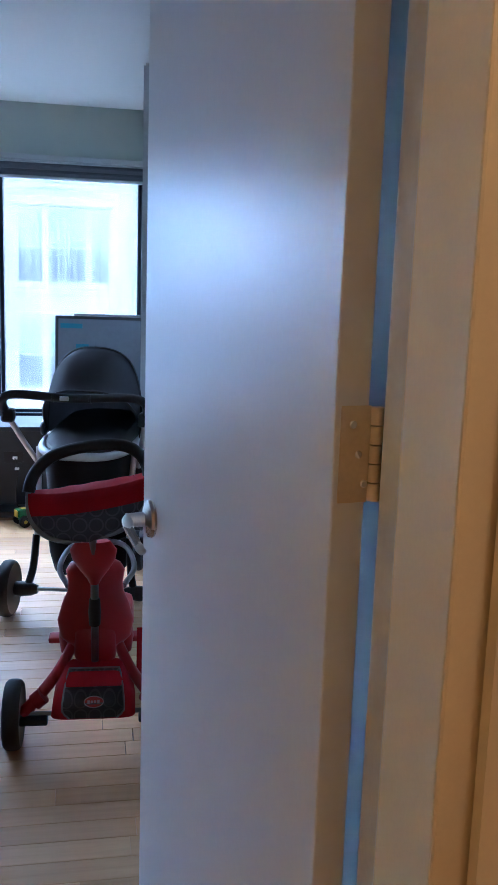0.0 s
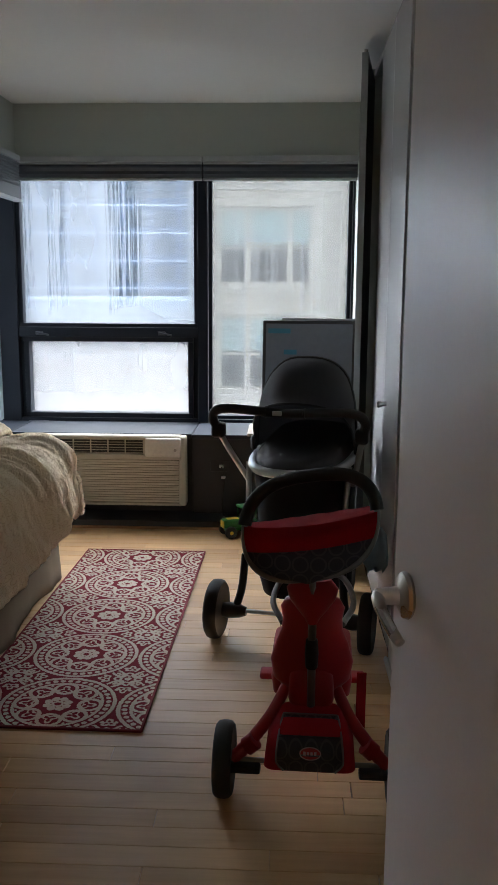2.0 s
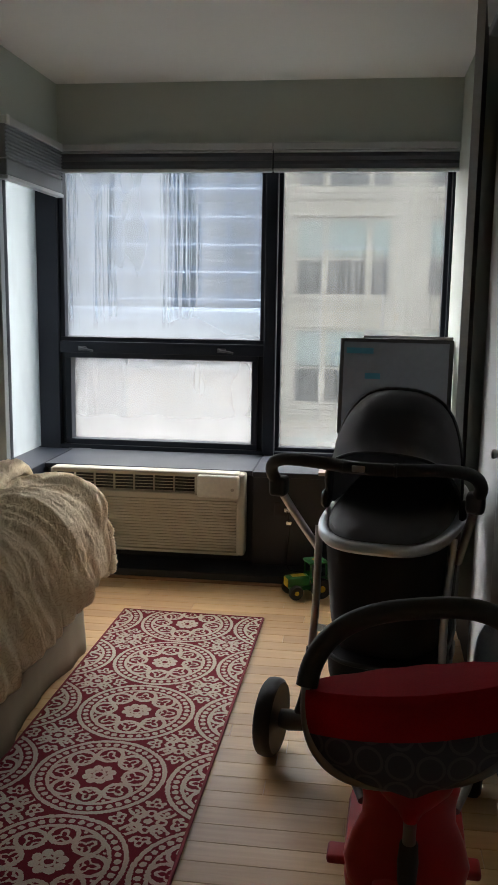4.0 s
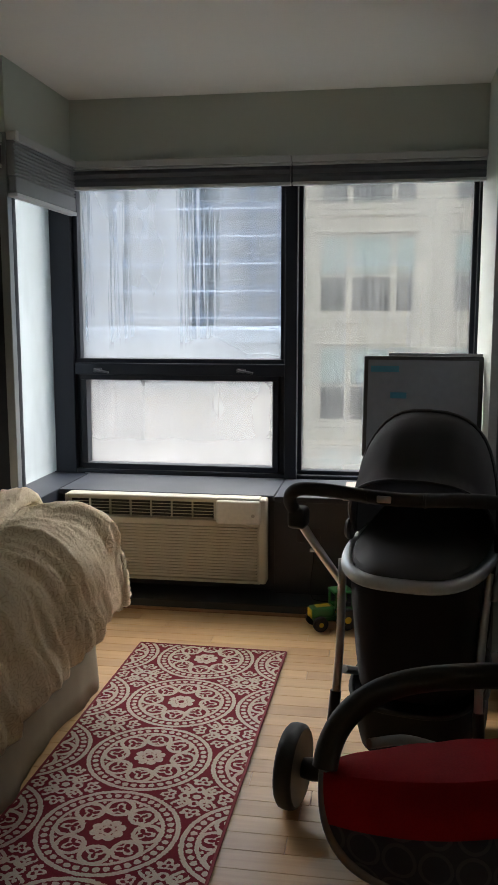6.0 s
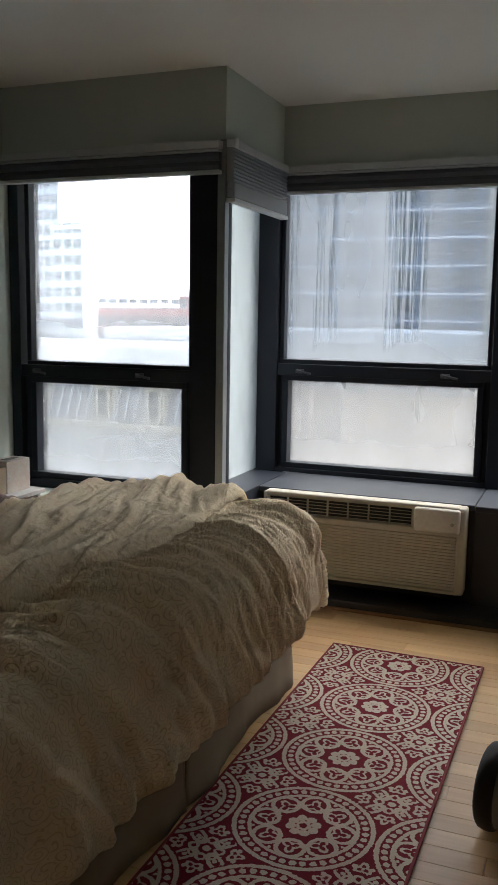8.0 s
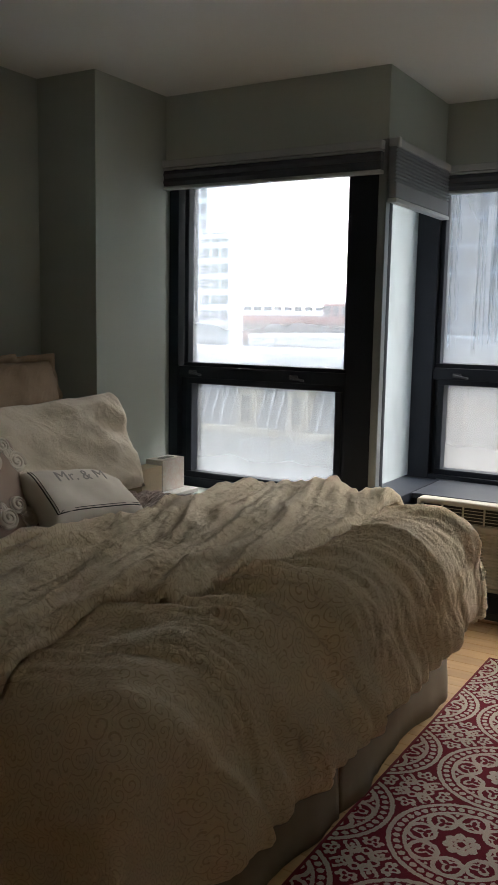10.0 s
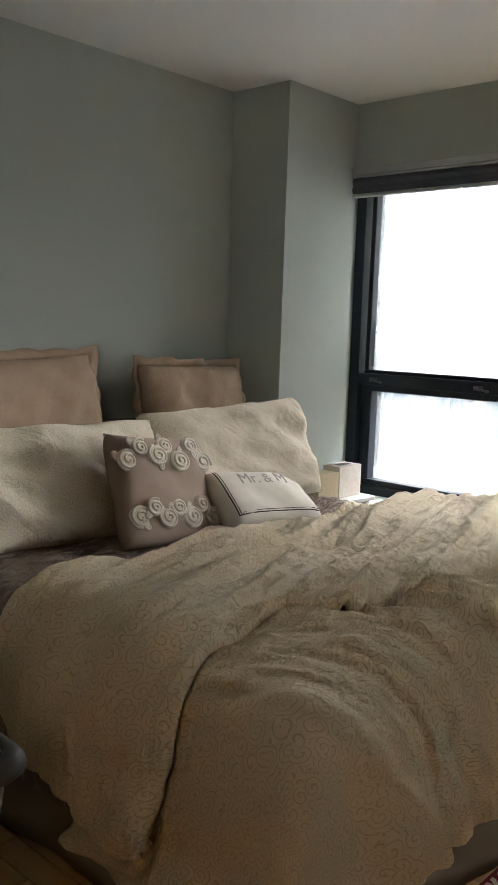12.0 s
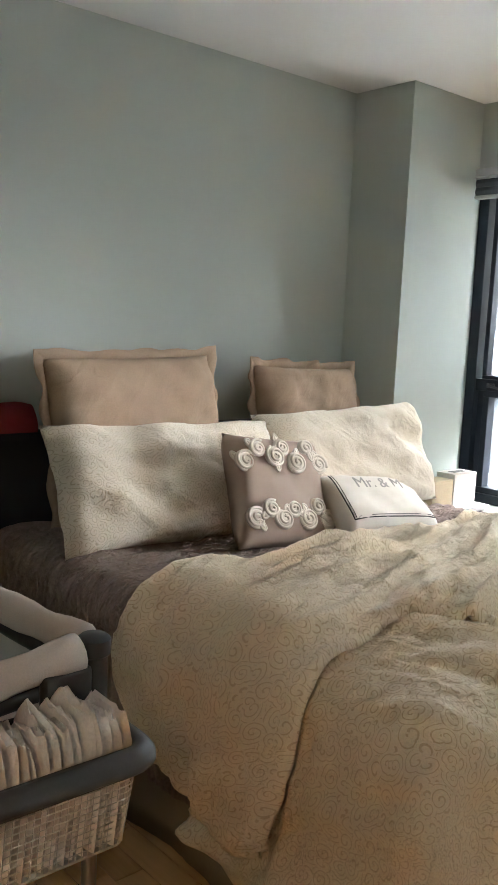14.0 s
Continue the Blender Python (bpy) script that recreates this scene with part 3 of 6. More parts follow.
def mansard():
    b = thing("mansard_building", (-17, 30, -18), "old building with a snowy slate roof and dormer windows", "building")
    y, x0, x1 = 30.0, -27.0, -12.6
    part("wall", box(x0, x1, y, y + 9, -18, -2.55), STONE2, b)
    part("roof", loft([[(x, y - 0.1, -2.5), (x, y + 0.8, -0.6), (x, y + 9, -0.6), (x, y + 9, -2.5)] for x in (x0, x1)]), mat("grey_slate", (0.27, 0.28, 0.29), 0.7, vary=0.25, scale=2, fine=12), b)
    seams = bmesh.new()
    for k in range(34):
        x = x0 + (x1 - x0) * (k + 0.5) / 34
        loft([[(x + dx, y - 0.1 + s * 0.9 - dy, -2.5 + s * 1.9 + dy * 0.4) for dx, dy in ((-0.03, 0), (-0.03, 0.07), (0.03, 0.07), (0.03, 0))] for s in (0.02, 0.98)], seams)
    part("seams", seams, SNOW, b, "snow lying along the roof seams")
    part("snow_cap", box(x0 - 0.1, x1 + 0.1, y + 0.6, y + 9, -0.598, 0.30, 0.12), SNOW, b, "thick snow on the roof")
    part("cornice", box(x0 - 0.1, x1 + 0.1, y - 0.35, y - 0.02, -2.75, -2.5, 0.04), STONE, b)
    for x in (-23.4, -20.5, -17.5, -15.3, -13.2):
        part("dormer", box(x - 0.42, x + 0.42, y - 0.12, y + 0.7, -2.45, -1.05, 0.03), STONE, b)
        facade_window(b, x - 0.26, x + 0.26, y - 0.30, -2.35, -1.22, (1,))


mansard()
mast = thing("radio_mast", (-62, 136, 5), "thin lattice radio mast on a far roof", "mast")
bm = bmesh.new()
for dx, dy in ((-0.5, -0.5), (0.5, -0.5), (0, 0.5)):
    tube([(-62 + dx, 140 + dy, 5.7), (-62, 140, 16)], 0.12, bm, 5)
for z in (8, 10, 12, 13.5):
    box(-63.2, -60.8, 139.6, 140.4, z, z + 0.5, bm=bm)
part("lattice", bm, mat("mast_steel", (0.25, 0.27, 0.3), 0.5, 0.4), mast)

# ---- doors and trim ----
door_turn = Matrix.Translation((-0.073, 1.201, 0)) @ Matrix.Rotation(math.atan2(0.704, -0.129), 4, "Z")
CHROME = mat("satin_nickel", (0.62, 0.60, 0.57), 0.28, 1.0, vary=0.06, scale=10, fine=200, bump=0.03)
HINGE = mat("painted_hinge", (0.62, 0.50, 0.33), 0.45, vary=0.1, scale=20, fine=200, bump=0.1)


def door_local(bm):
    bmesh.ops.transform(bm, matrix=door_turn, verts=bm.verts)
    return bm


door = thing("door_1", (-0.13, 1.55, 0.01), "open white semi-gloss bedroom door with a lever handle", "door", kind="structure")
part("door_leaf", door_local(box(0, 0.732, -0.036, 0, 0.012, 2.04, 0.002)), DOORPAINT, door)
handle = part("lever_handle", door_local(lathe([(0.0, 0), (0.031, 0), (0.033, 0.004), (0.031, 0.009), (0.022, 0.013), (0.013, 0.016), (0.0115, 0.040), (0.012, 0.046), (0.0, 0.048)], Matrix.Translation((0.668, 0.0, 1.045)) @ Matrix.Rotation(radians(-90), 4, "X"))), CHROME, door, "satin nickel lever handle", True, 40)
part("lever", door_local(tube(curve([(0.670, 0.040, 1.045), (0.652, 0.047, 1.044), (0.625, 0.047, 1.034), (0.590, 0.041, 1.018), (0.582, 0.038, 1.014)]), lambda t: 0.0115 - 0.003 * t, None, 12, 0.75)), CHROME, handle, "", True)
hin = part("hinge", door_local(box(-0.0015, 0.0, -0.037, -0.006, 1.232, 1.326)), HINGE, door, "cream painted door hinge")
bm = bmesh.new()
for i in range(5):
    z = 1.233 + i * 0.0186
    lathe([(0, z), (0.0065, z), (0.0065, z + 0.0172), (0, z + 0.0172)], Matrix.Translation((-0.001, -0.044, 0)), 12, bm)
part("knuckles", door_local(bm), HINGE, hin, "", True, 40)
part("jamb_plate", door_local(box(-0.012, -0.0105, -0.080, -0.047, 1.232, 1.326)), HINGE, hin)
bm = bmesh.new()
for z in (1.25, 1.279, 1.308):
    lathe([(0, 0), (0.004, 0), (0.003, 0.0012), (0, 0.0012)], Matrix.Translation((-0.0015, -0.026 + (z - 1.279) * 0.25, z)) @ Matrix.Rotation(radians(-90), 4, "Y"), 10, bm)
part("screws", door_local(bm), CHROME, hin)

# closet: two closed leaves with a knob, and one leaf standing open
CLOSET = mat("glossy_closet_paint", (0.70, 0.71, 0.72), 0.22, vary=0.03, scale=1.0, fine=120, bump=0.10, depth=0.001)
c1 = thing("closet_door", (0.075, 4.2, 0.02), "closed white glossy closet door with a small round knob", "closet door", "closet doors")
part("leaf", box(0.060, 0.092, 3.978, 4.448, 0.022, 2.54, 0.003), CLOSET, c1)
part("knob", lathe([(0, 0), (0.009, 0), (0.008, 0.012), (0.013, 0.022), (0.016, 0.030), (0.014, 0.038), (0, 0.041)], Matrix.Translation((0.060, 4.36, 0.978)) @ Matrix.Rotation(radians(-90), 4, "Y"), 18), CHROME, c1, "small satin metal knob", True)
c2 = thing("closet_door", (0.075, 4.7, 0.02), "closed white glossy closet door panel", "closet door", "closet doors")
part("leaf", box(0.060, 0.092, 4.452, 4.925, 0.022, 2.54, 0.003), CLOSET, c2)
c3 = thing("closet_door", (0.0, 5.2, 0.02), "folding closet door standing slightly open, closet shade in its colour", "closet door", "closet doors")
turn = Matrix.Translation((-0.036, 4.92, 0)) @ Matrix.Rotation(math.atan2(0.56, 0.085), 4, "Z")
# Leaf face is near black for the closet's shade; edge keeps its grey.
part("leaf", box(0, 0.566, -0.030, 0, 0.022, 2.52, 0.003, m=turn), mat("shaded_closet_leaf", (0.045, 0.047, 0.052), 0.4), c3)
part("edge_strip", box(-0.004, -0.0005, -0.030, 0, 0.022, 2.52, 0.001, m=turn), mat("grey_closet_edge", (0.42, 0.43, 0.43), 0.45), c3, "pale grey leaf edge")
part("pivot", lathe([(0, 0), (0.008, 0), (0.008, 0.02), (0, 0.02)], turn @ Matrix.Translation((0.03, -0.015, 2.52)), 10), CHROME, c3)
solid("closet_track", box(0.078, 0.108, 3.98, 5.49, 2.548, 2.58, 0.002), mat("track_metal", (0.5, 0.5, 0.5), 0.35, 0.8), "metal track above the closet doors", "track", "structure")
skirt = thing("baseboard", (XR - 0.01, 2.6, 0), "white painted baseboard with a moulded cap", "baseboard", kind="structure")
part("board", box(XR - 0.014, XR - 0.001, 1.21, 3.965, 0.0, 0.105, 0.002), TRIM, skirt)
part("cap", box(XR - 0.020, XR - 0.001, 1.21, 3.967, 0.1055, 0.122, 0.004), TRIM, skirt)
part("shoe", box(XR - 0.032, XR - 0.0145, 1.21, 3.966, 0.0, 0.022, 0.007), TRIM, skirt)
skirt2 = thing("baseboard", (XH + 0.01, 3, 0), "white painted baseboard along the head wall", "baseboard", kind="structure")
part("board", box(XH + 0.001, XH + 0.014, 1.21, YC - 0.002, 0.0, 0.105, 0.002), TRIM, skirt2)

# ---- air conditioner ----
ACM = mat("aged_cream_plastic", (0.55, 0.515, 0.42), 0.45, vary=0.06, scale=4, fine=120, bump=0.06)
ACD = mat("air_conditioner_dark_inside", (0.03, 0.03, 0.03), 0.7)


def air_conditioner():
    a = thing("air_conditioner", (-1.49, 6.05, 0.115), "cream through-wall air conditioner with louvred front under the window", "air conditioner")
    x0, x1 = -2.03, -0.978
    part("sleeve", box(x0 + 0.012, x1 - 0.012, 5.99, 6.055, 0.118, 0.528, 0.006), ACM, a)
    part("inside", box(x0 + 0.02, x1 - 0.02, 5.972, 5.989, 0.13, 0.54), ACD, a)
    # front cover: rim, mid rail and side cheeks
    bm = box(x0, x0 + 0.022, 5.925, 6.02, 0.115, 0.553, 0.008)
    box(x1 - 0.045, x1, 5.925, 6.02, 0.115, 0.553, 0.012, bm, 3)
    box(x0 + 0.015, x1 - 0.03, 5.922, 5.97, 0.408, 0.440, 0.007, bm)
    box(x0 + 0.015, x1 - 0.03, 5.922, 6.003, 0.530, 0.558, 0.010, bm, 3)
    box(x0 + 0.015, x1 - 0.03, 5.926, 5.97, 0.115, 0.130, 0.004, bm)
    box(-1.246, x1 - 0.03, 5.927, 5.975, 0.43, 0.54, 0.006, bm)
    part("front_cover", bm, ACM, a, "", True, 35)
    for i in range(17):
        z = 0.138 + i * 0.0158
        part("louvre", loft([[(x, 5.930, z), (x, 5.929, z + 0.0118), (x, 5.948, z + 0.0138), (x, 5.957, z + 0.006)] for x in (x0 + 0.02, x1 - 0.043)]), ACM, a)
    for i in range(5):
        z = 0.448 + i * 0.0165
        part("vent_slat", loft([[(x, 5.934, z), (x, 5.934, z + 0.0030), (x, 5.946, z + 0.0010), (x, 5.948, z - 0.003)] for x in (x0 + 0.03, -1.25)]), ACM, a)
    for i in range(1, 7):
        x = x0 + 0.02 + i * 0.1085
        part("vent_divider", box(x - 0.0014, x + 0.0014, 5.9365, 5.965, 0.441, 0.529), ACM, a)
    part("control_flap", box(-1.228, -1.004, 5.896, 5.928, 0.428, 0.548, 0.013, None, 4), mat("cream_flap_plastic", (0.74, 0.72, 0.65), 0.35), a, "cream control flap", True, 35)
    part("flap_mark", lathe([(0, 0), (0.009, 0), (0.009, 0.0015), (0, 0.0015)], Matrix.Translation((-1.04, 5.896, 0.475)) @ Matrix.Rotation(radians(90), 4, "X"), 16), mat("flap_mark_grey", (0.45, 0.43, 0.37), 0.5), a)


air_conditioner()
out = thing("wall_outlet", (-0.77, 5.99, 0.36), "black wall outlet with white plugs and a dark cord", "outlet")
part("plate", box(-0.830, -0.712, 5.993, 5.9995, 0.325, 0.398, 0.002), mat("black_outlet_plate", (0.012, 0.012, 0.014), 0.35), out)
part("plug", box(-0.775, -0.745, 5.968, 5.992, 0.352, 0.370, 0.004, m=None), mat("white_plug", (0.75, 0.74, 0.72), 0.4), out, "white plug")
part("plug", box(-0.762, -0.735, 5.962, 5.985, 0.285, 0.300, 0.004), MATS["white_plug"], out, "white connector on the cord")
part("cord", tube(curve([(-0.76, 5.966, 0.36), (-0.752, 5.955, 0.335), (-0.748, 5.972, 0.30), (-0.745, 5.972, 0.24), (-0.755, 5.97, 0.15), (-0.75, 5.94, 0.07), (-0.70, 5.90, 0.056), (-0.5, 5.88, 0.055)]), 0.0032, None, 6), mat("black_cord", (0.01, 0.01, 0.011), 0.5), out)

# ---- monitor and board on the ledge ----
board = solid("loose_board", box(-0.60, 0.02, 5.93, 6.33, 0.5615, 0.580, 0.003), mat("pale_board", (0.50, 0.42, 0.36), 0.5, vary=0.15, scale=8, fine=90), "pale laminate board lying on the window ledge", "board")
mon = thing("computer_monitor", (-0.25, 6.12, 0.58), "black flat computer monitor switched on dim, on the ledge", "monitor")
BLACKP = mat("black_plastic", (0.013, 0.013, 0.015), 0.42, vary=0.2, scale=6, fine=180, bump=0.05)
# Screen's dim glow is put into its base colour; it doesn't emit.
SCREEN = mat("screen_glow_colour", (0.16, 0.18, 0.215), 0.22, vary=0.1, scale=2, fine=30, bump=0.0)
mm = Matrix.Translation((-0.23, 6.055, 0.66)) @ Matrix.Rotation(radians(-6), 4, "Z") @ Matrix.Rotation(radians(-5), 4, "X")
part("housing", box(-0.290, 0.290, 0.0, 0.045, 0.10, 0.605, 0.008, None, 3, mm), BLACKP, mon, "", True, 35)
part("screen", box(-0.268, 0.268, -0.002, -0.0005, 0.135, 0.585, m=mm), SCREEN, mon, "dim grey-blue screen")
part("top_strip", box(-0.17, 0.285, -0.004, 0.02, 0.606, 0.620, 0.004, m=mm), mat("grey_strip", (0.20, 0.22, 0.24), 0.35), mon, "grey plastic strip along the top edge")
BLUE = mat("screen_blue_panel", (0.03, 0.16, 0.24), 0.3)
part("screen_window", box(-0.255, -0.115, -0.0035, -0.0022, 0.525, 0.555, m=mm), BLUE, mon, "blue window shown on the screen")
part("screen_window", box(-0.155, -0.075, -0.0035, -0.0022, 0.395, 0.425, m=mm), BLUE, mon, "blue window shown on the screen")
part("neck", box(-0.05, 0.05, 0.046, 0.075, -0.07, 0.35, 0.006, m=mm), BLACKP, mon)
part("foot", box(-0.36, -0.10, 6.02, 6.25, 0.5805, 0.594, 0.006), BLACKP, mon)

# ---- toy tractor ----
GREEN = mat("tractor_green_plastic", (0.02, 0.14, 0.03), 0.35, vary=0.08, scale=12, fine=150, bump=0.03)
YELLOW = mat("tractor_yellow_plastic", (0.62, 0.42, 0.02), 0.4)
TYRE = mat("black_rubber", (0.012, 0.012, 0.013), 0.6, vary=0.25, scale=14, fine=160, bump=0.15)


def tractor():
    t = thing("toy_tractor", (-0.63, 5.70, 0), "green toy tractor with yellow hubs on the floor", "toy tractor")
    m = Matrix.Translation((-0.625, 5.705, 0)) @ Matrix.Rotation(radians(205), 4, "Z")

    def put(bm):
        bmesh.ops.transform(bm, matrix=m, verts=bm.verts)
        return bm
    part("hood", put(box(0.0, 0.115, -0.032, 0.032, 0.055, 0.108, 0.012, None, 3)), GREEN, t, "", True, 40)
    part("chassis", put(box(-0.07, 0.10, -0.022, 0.022, 0.035, 0.058, 0.004)), GREEN, t)
    part("fender", put(box(-0.085, 0.005, -0.062, -0.036, 0.075, 0.108, 0.012, None, 3)), GREEN, t, "", True, 40)
    part("fender", put(box(-0.085, 0.005, 0.036, 0.062, 0.075, 0.108, 0.012, None, 3)), GREEN, t, "", True, 40)
    part("cab_roof", put(box(-0.088, 0.012, -0.048, 0.048, 0.168, 0.182, 0.006, None, 3)), GREEN, t, "", True, 40)
    for x, y in ((-0.08, -0.04), (-0.08, 0.04), (0.003, -0.04), (0.003, 0.04)):
        part("cab_post", put(box(x - 0.004, x + 0.004, y - 0.004, y + 0.004, 0.10, 0.17)), GREEN, t)
    part("cab_seat", put(box(-0.07, -0.02, -0.03, 0.03, 0.09, 0.125, 0.008)), BLACKP, t)
    part("roof_mark", put(lathe([(0, 0.182), (0.02, 0.182), (0.019, 0.184), (0, 0.184)], Matrix.Translation((-0.038, 0, 0)), 16)), YELLOW, t, "yellow disc on the roof")
    part("hood_mark", put(box(0.02, 0.09, -0.02, 0.02, 0.1082, 0.1095)), YELLOW, t, "yellow strip on the bonnet")
    for x, y, r, w in ((-0.045, -0.062, 0.052, 0.036), (-0.045, 0.062, 0.052, 0.036), (0.082, -0.052, 0.036, 0.028), (0.082, 0.052, 0.036, 0.028)):
        mx = Matrix.Translation((x, y, r)) @ Matrix.Rotation(radians(90), 4, "X")
        wh = part("wheel", put(lathe([(r * 0.5, -w / 2), (r * 0.86, -w / 2), (r, -w * 0.3), (r, w * 0.3), (r * 0.86, w / 2), (r * 0.5, w / 2)], mx, 20)), TYRE, t, "", True, 40)
        part("hub", put(lathe([(0, -w / 2 - 0.002), (r * 0.48, -w / 2 + 0.001), (r * 0.48, w / 2 - 0.001), (0, w / 2 + 0.002)], mx, 16)), YELLOW, wh, "yellow hub", True, 40)
    part("grille", put(box(0.1155, 0.119, -0.028, 0.028, 0.058, 0.10, 0.003)), YELLOW, t, "yellow grille")


tractor()

# ---- textiles ----


def rug_material():
    m = bpy.data.materials.new("red_and_cream_medallion_weave")
    m.use_nodes = True
    tree = m.node_tree
    n, l = tree.nodes, tree.links
    p = n["Principled BSDF"]
    co = n.new("ShaderNodeTexCoord")
    wob = n.new("ShaderNodeTexNoise")
    wob.inputs["Scale"].default_value, wob.inputs["Detail"].default_value = 120, 2
    l.new(co.outputs["Object"], wob.inputs["Vector"])
    sep, sepn = n.new("ShaderNodeSeparateXYZ"), n.new("ShaderNodeSeparateXYZ")
    l.new(co.outputs["Object"], sep.inputs[0])
    l.new(wob.outputs["Color"], sepn.inputs[0])
    x = Sum(tree, sep.outputs[0]) + (Sum(tree, sepn.outputs[0]) - 0.5) * 0.011
    y = Sum(tree, sep.outputs[1]) + (Sum(tree, sepn.outputs[1]) - 0.5) * 0.011
    u, v = x * (1 / 0.42), (y - 0.024) * (1 / 0.42)

    def polar(a, b):
        a, b = a - a.do("ROUND"), b - b.do("ROUND")
        r = (a * a + b * b).do("SQRT")
        return r, b.do("ARCTAN2", a)

    def lobes(r, th, count, out, shift=0.0):
        """Distance and bearing from the nearest of count points on a ring of radius out."""
        step = 2 * math.pi / count
        near = ((th + shift) * (1 / step)).do("ROUND") * step - shift
        a, b = r * (th - near).do("COSINE") - out, r * (th - near).do("SINE")
        return (a * a + b * b).do("SQRT"), b.do("ARCTAN2", a)
    r, th = polar(u, v)
    # rings with a row of beads between them
    ink = r.near(0.476, 0.017).either(r.near(0.372, 0.014))
    bead, _ = lobes(r, th, 40, 0.424)
    ink = ink.either(bead.less(0.024))
    # eight petals with a forked bud in each
    d8, a8 = lobes(r, th, 8, 0.252)
    petal = d8 - (a8.do("COSINE") * 0.022 + 0.092)
    ink = ink.either(petal.near(0.0, 0.016))
    ink = ink.either((d8 - ((a8 * 3).do("COSINE") * 0.022 + 0.046)).near(0.0, 0.013))
    ink = ink.either((lobes(r, th, 8, 0.345, math.pi / 8)[0]).less(0.013))
    # the flower in the middle
    d6, _ = lobes(r, th, 8, 0.088, math.pi / 8)
    ink = ink.either(d6.less(0.036)).either(r.near(0.040, 0.012))
    ink = ink * r.less(0.493)
    # curled lattice between the medallions
    r2, t2 = polar(u + 0.5, v + 0.5)
    c4, b4 = lobes(r2, t2, 4, 0.150, math.pi / 4)
    c8, b8 = lobes(r2, t2, 8, 0.092)
    c12, _ = lobes(r2, t2, 12, 0.222, math.pi / 12)
    e4, f4 = lobes(r2, t2, 4, 0.205)
    corner = (c4 - ((b4 * 2).do("COSINE") * 0.014 + 0.052)).near(0.0, 0.014).either(c8.near(0.030, 0.011)).either(r2.less(0.030))
    corner = corner.either((e4 - ((f4 * 3).do("COSINE") * 0.016 + 0.040)).near(0.0, 0.013)).either(c12.less(0.019)).either(c4.less(0.018)).either(e4.less(0.012))
    ink = ink.either(corner * r.more(0.508))
    weave = n.new("ShaderNodeTexNoise")
    weave.inputs["Scale"].default_value, weave.inputs["Detail"].default_value = 420, 3
    l.new(co.outputs["Object"], weave.inputs["Vector"])
    big = n.new("ShaderNodeTexNoise")
    big.inputs["Scale"].default_value, big.inputs["Detail"].default_value = 7, 4
    l.new(co.outputs["Object"], big.inputs["Vector"])
    mix = n.new("ShaderNodeMix")
    mix.data_type = "RGBA"
    mix.inputs["A"].default_value, mix.inputs["B"].default_value = (0.155, 0.012, 0.023, 1), (0.50, 0.43, 0.365, 1)
    l.new(ink.socket, mix.inputs["Factor"])
    hsv = n.new("ShaderNodeHueSaturation")
    val = Sum(tree, weave.outputs["Fac"]) * 0.7 + Sum(tree, big.outputs["Fac"]) * 0.35 + 0.48
    l.new(val.socket, hsv.inputs["Value"])
    l.new(mix.outputs["Result"], hsv.inputs["Color"])
    l.new(hsv.outputs[0], p.inputs["Base Color"])
    p.inputs["Roughness"].default_value, p.inputs["Specular IOR Level"].default_value = 0.95, 0.15
    bp = n.new("ShaderNodeBump")
    bp.inputs["Strength"].default_value, bp.inputs["Distance"].default_value = 0.6, 0.003
    l.new((ink * 0.6 + Sum(tree, weave.outputs["Fac"])).socket, bp.inputs["Height"])
    l.new(bp.outputs[0], p.inputs["Normal"])
    return m


rug = thing("rug", (-1.134, 4.34, 0.0), "red runner rug with cream medallion pattern beside the bed", "rug")
bm = bmesh.new()
nx, ny = 24, 72
rows = []
for j in range(ny + 1):
    y = 3.358 + (5.338 - 3.358) * j / ny
    rows.append([bm.verts.new((-1.462 + 0.655 * i / nx, y, 0.0085 + 0.0015 * fbm(i * 0.2, y * 3))) for i in range(nx + 1)])
for a, b in zip(rows, rows[1:]):
    for i in range(nx):
        bm.faces.new((a[i], a[i + 1], b[i + 1], b[i]))
part("rug_face", bm, rug_material(), rug, "", True)
part("backing", box(-1.460, -0.809, 3.360, 5.336, 0.0006, 0.0065), mat("jute_backing", (0.30, 0.2, 0.13), 0.9), rug)
BIND = mat("dark_red_binding", (0.17, 0.014, 0.026), 0.9, vary=0.2, scale=20, fine=300, bump=0.3)
for a, b in (((-1.462, 3.358), (-0.807, 3.358)), ((-0.807, 3.358), (-0.807, 5.338)), ((-0.807, 5.338), (-1.462, 5.338)), ((-1.462, 5.338), (-1.462, 3.358))):
    part("binding", tube([(a[0] + (b[0] - a[0]) * k / 12, a[1] + (b[1] - a[1]) * k / 12, 0.0062) for k in range(13)], 0.0058, None, 6), BIND, rug, "dark red bound edge", True)
rug.rotation_euler.z = radians(-0.75)
rug.location.x -= 0.012


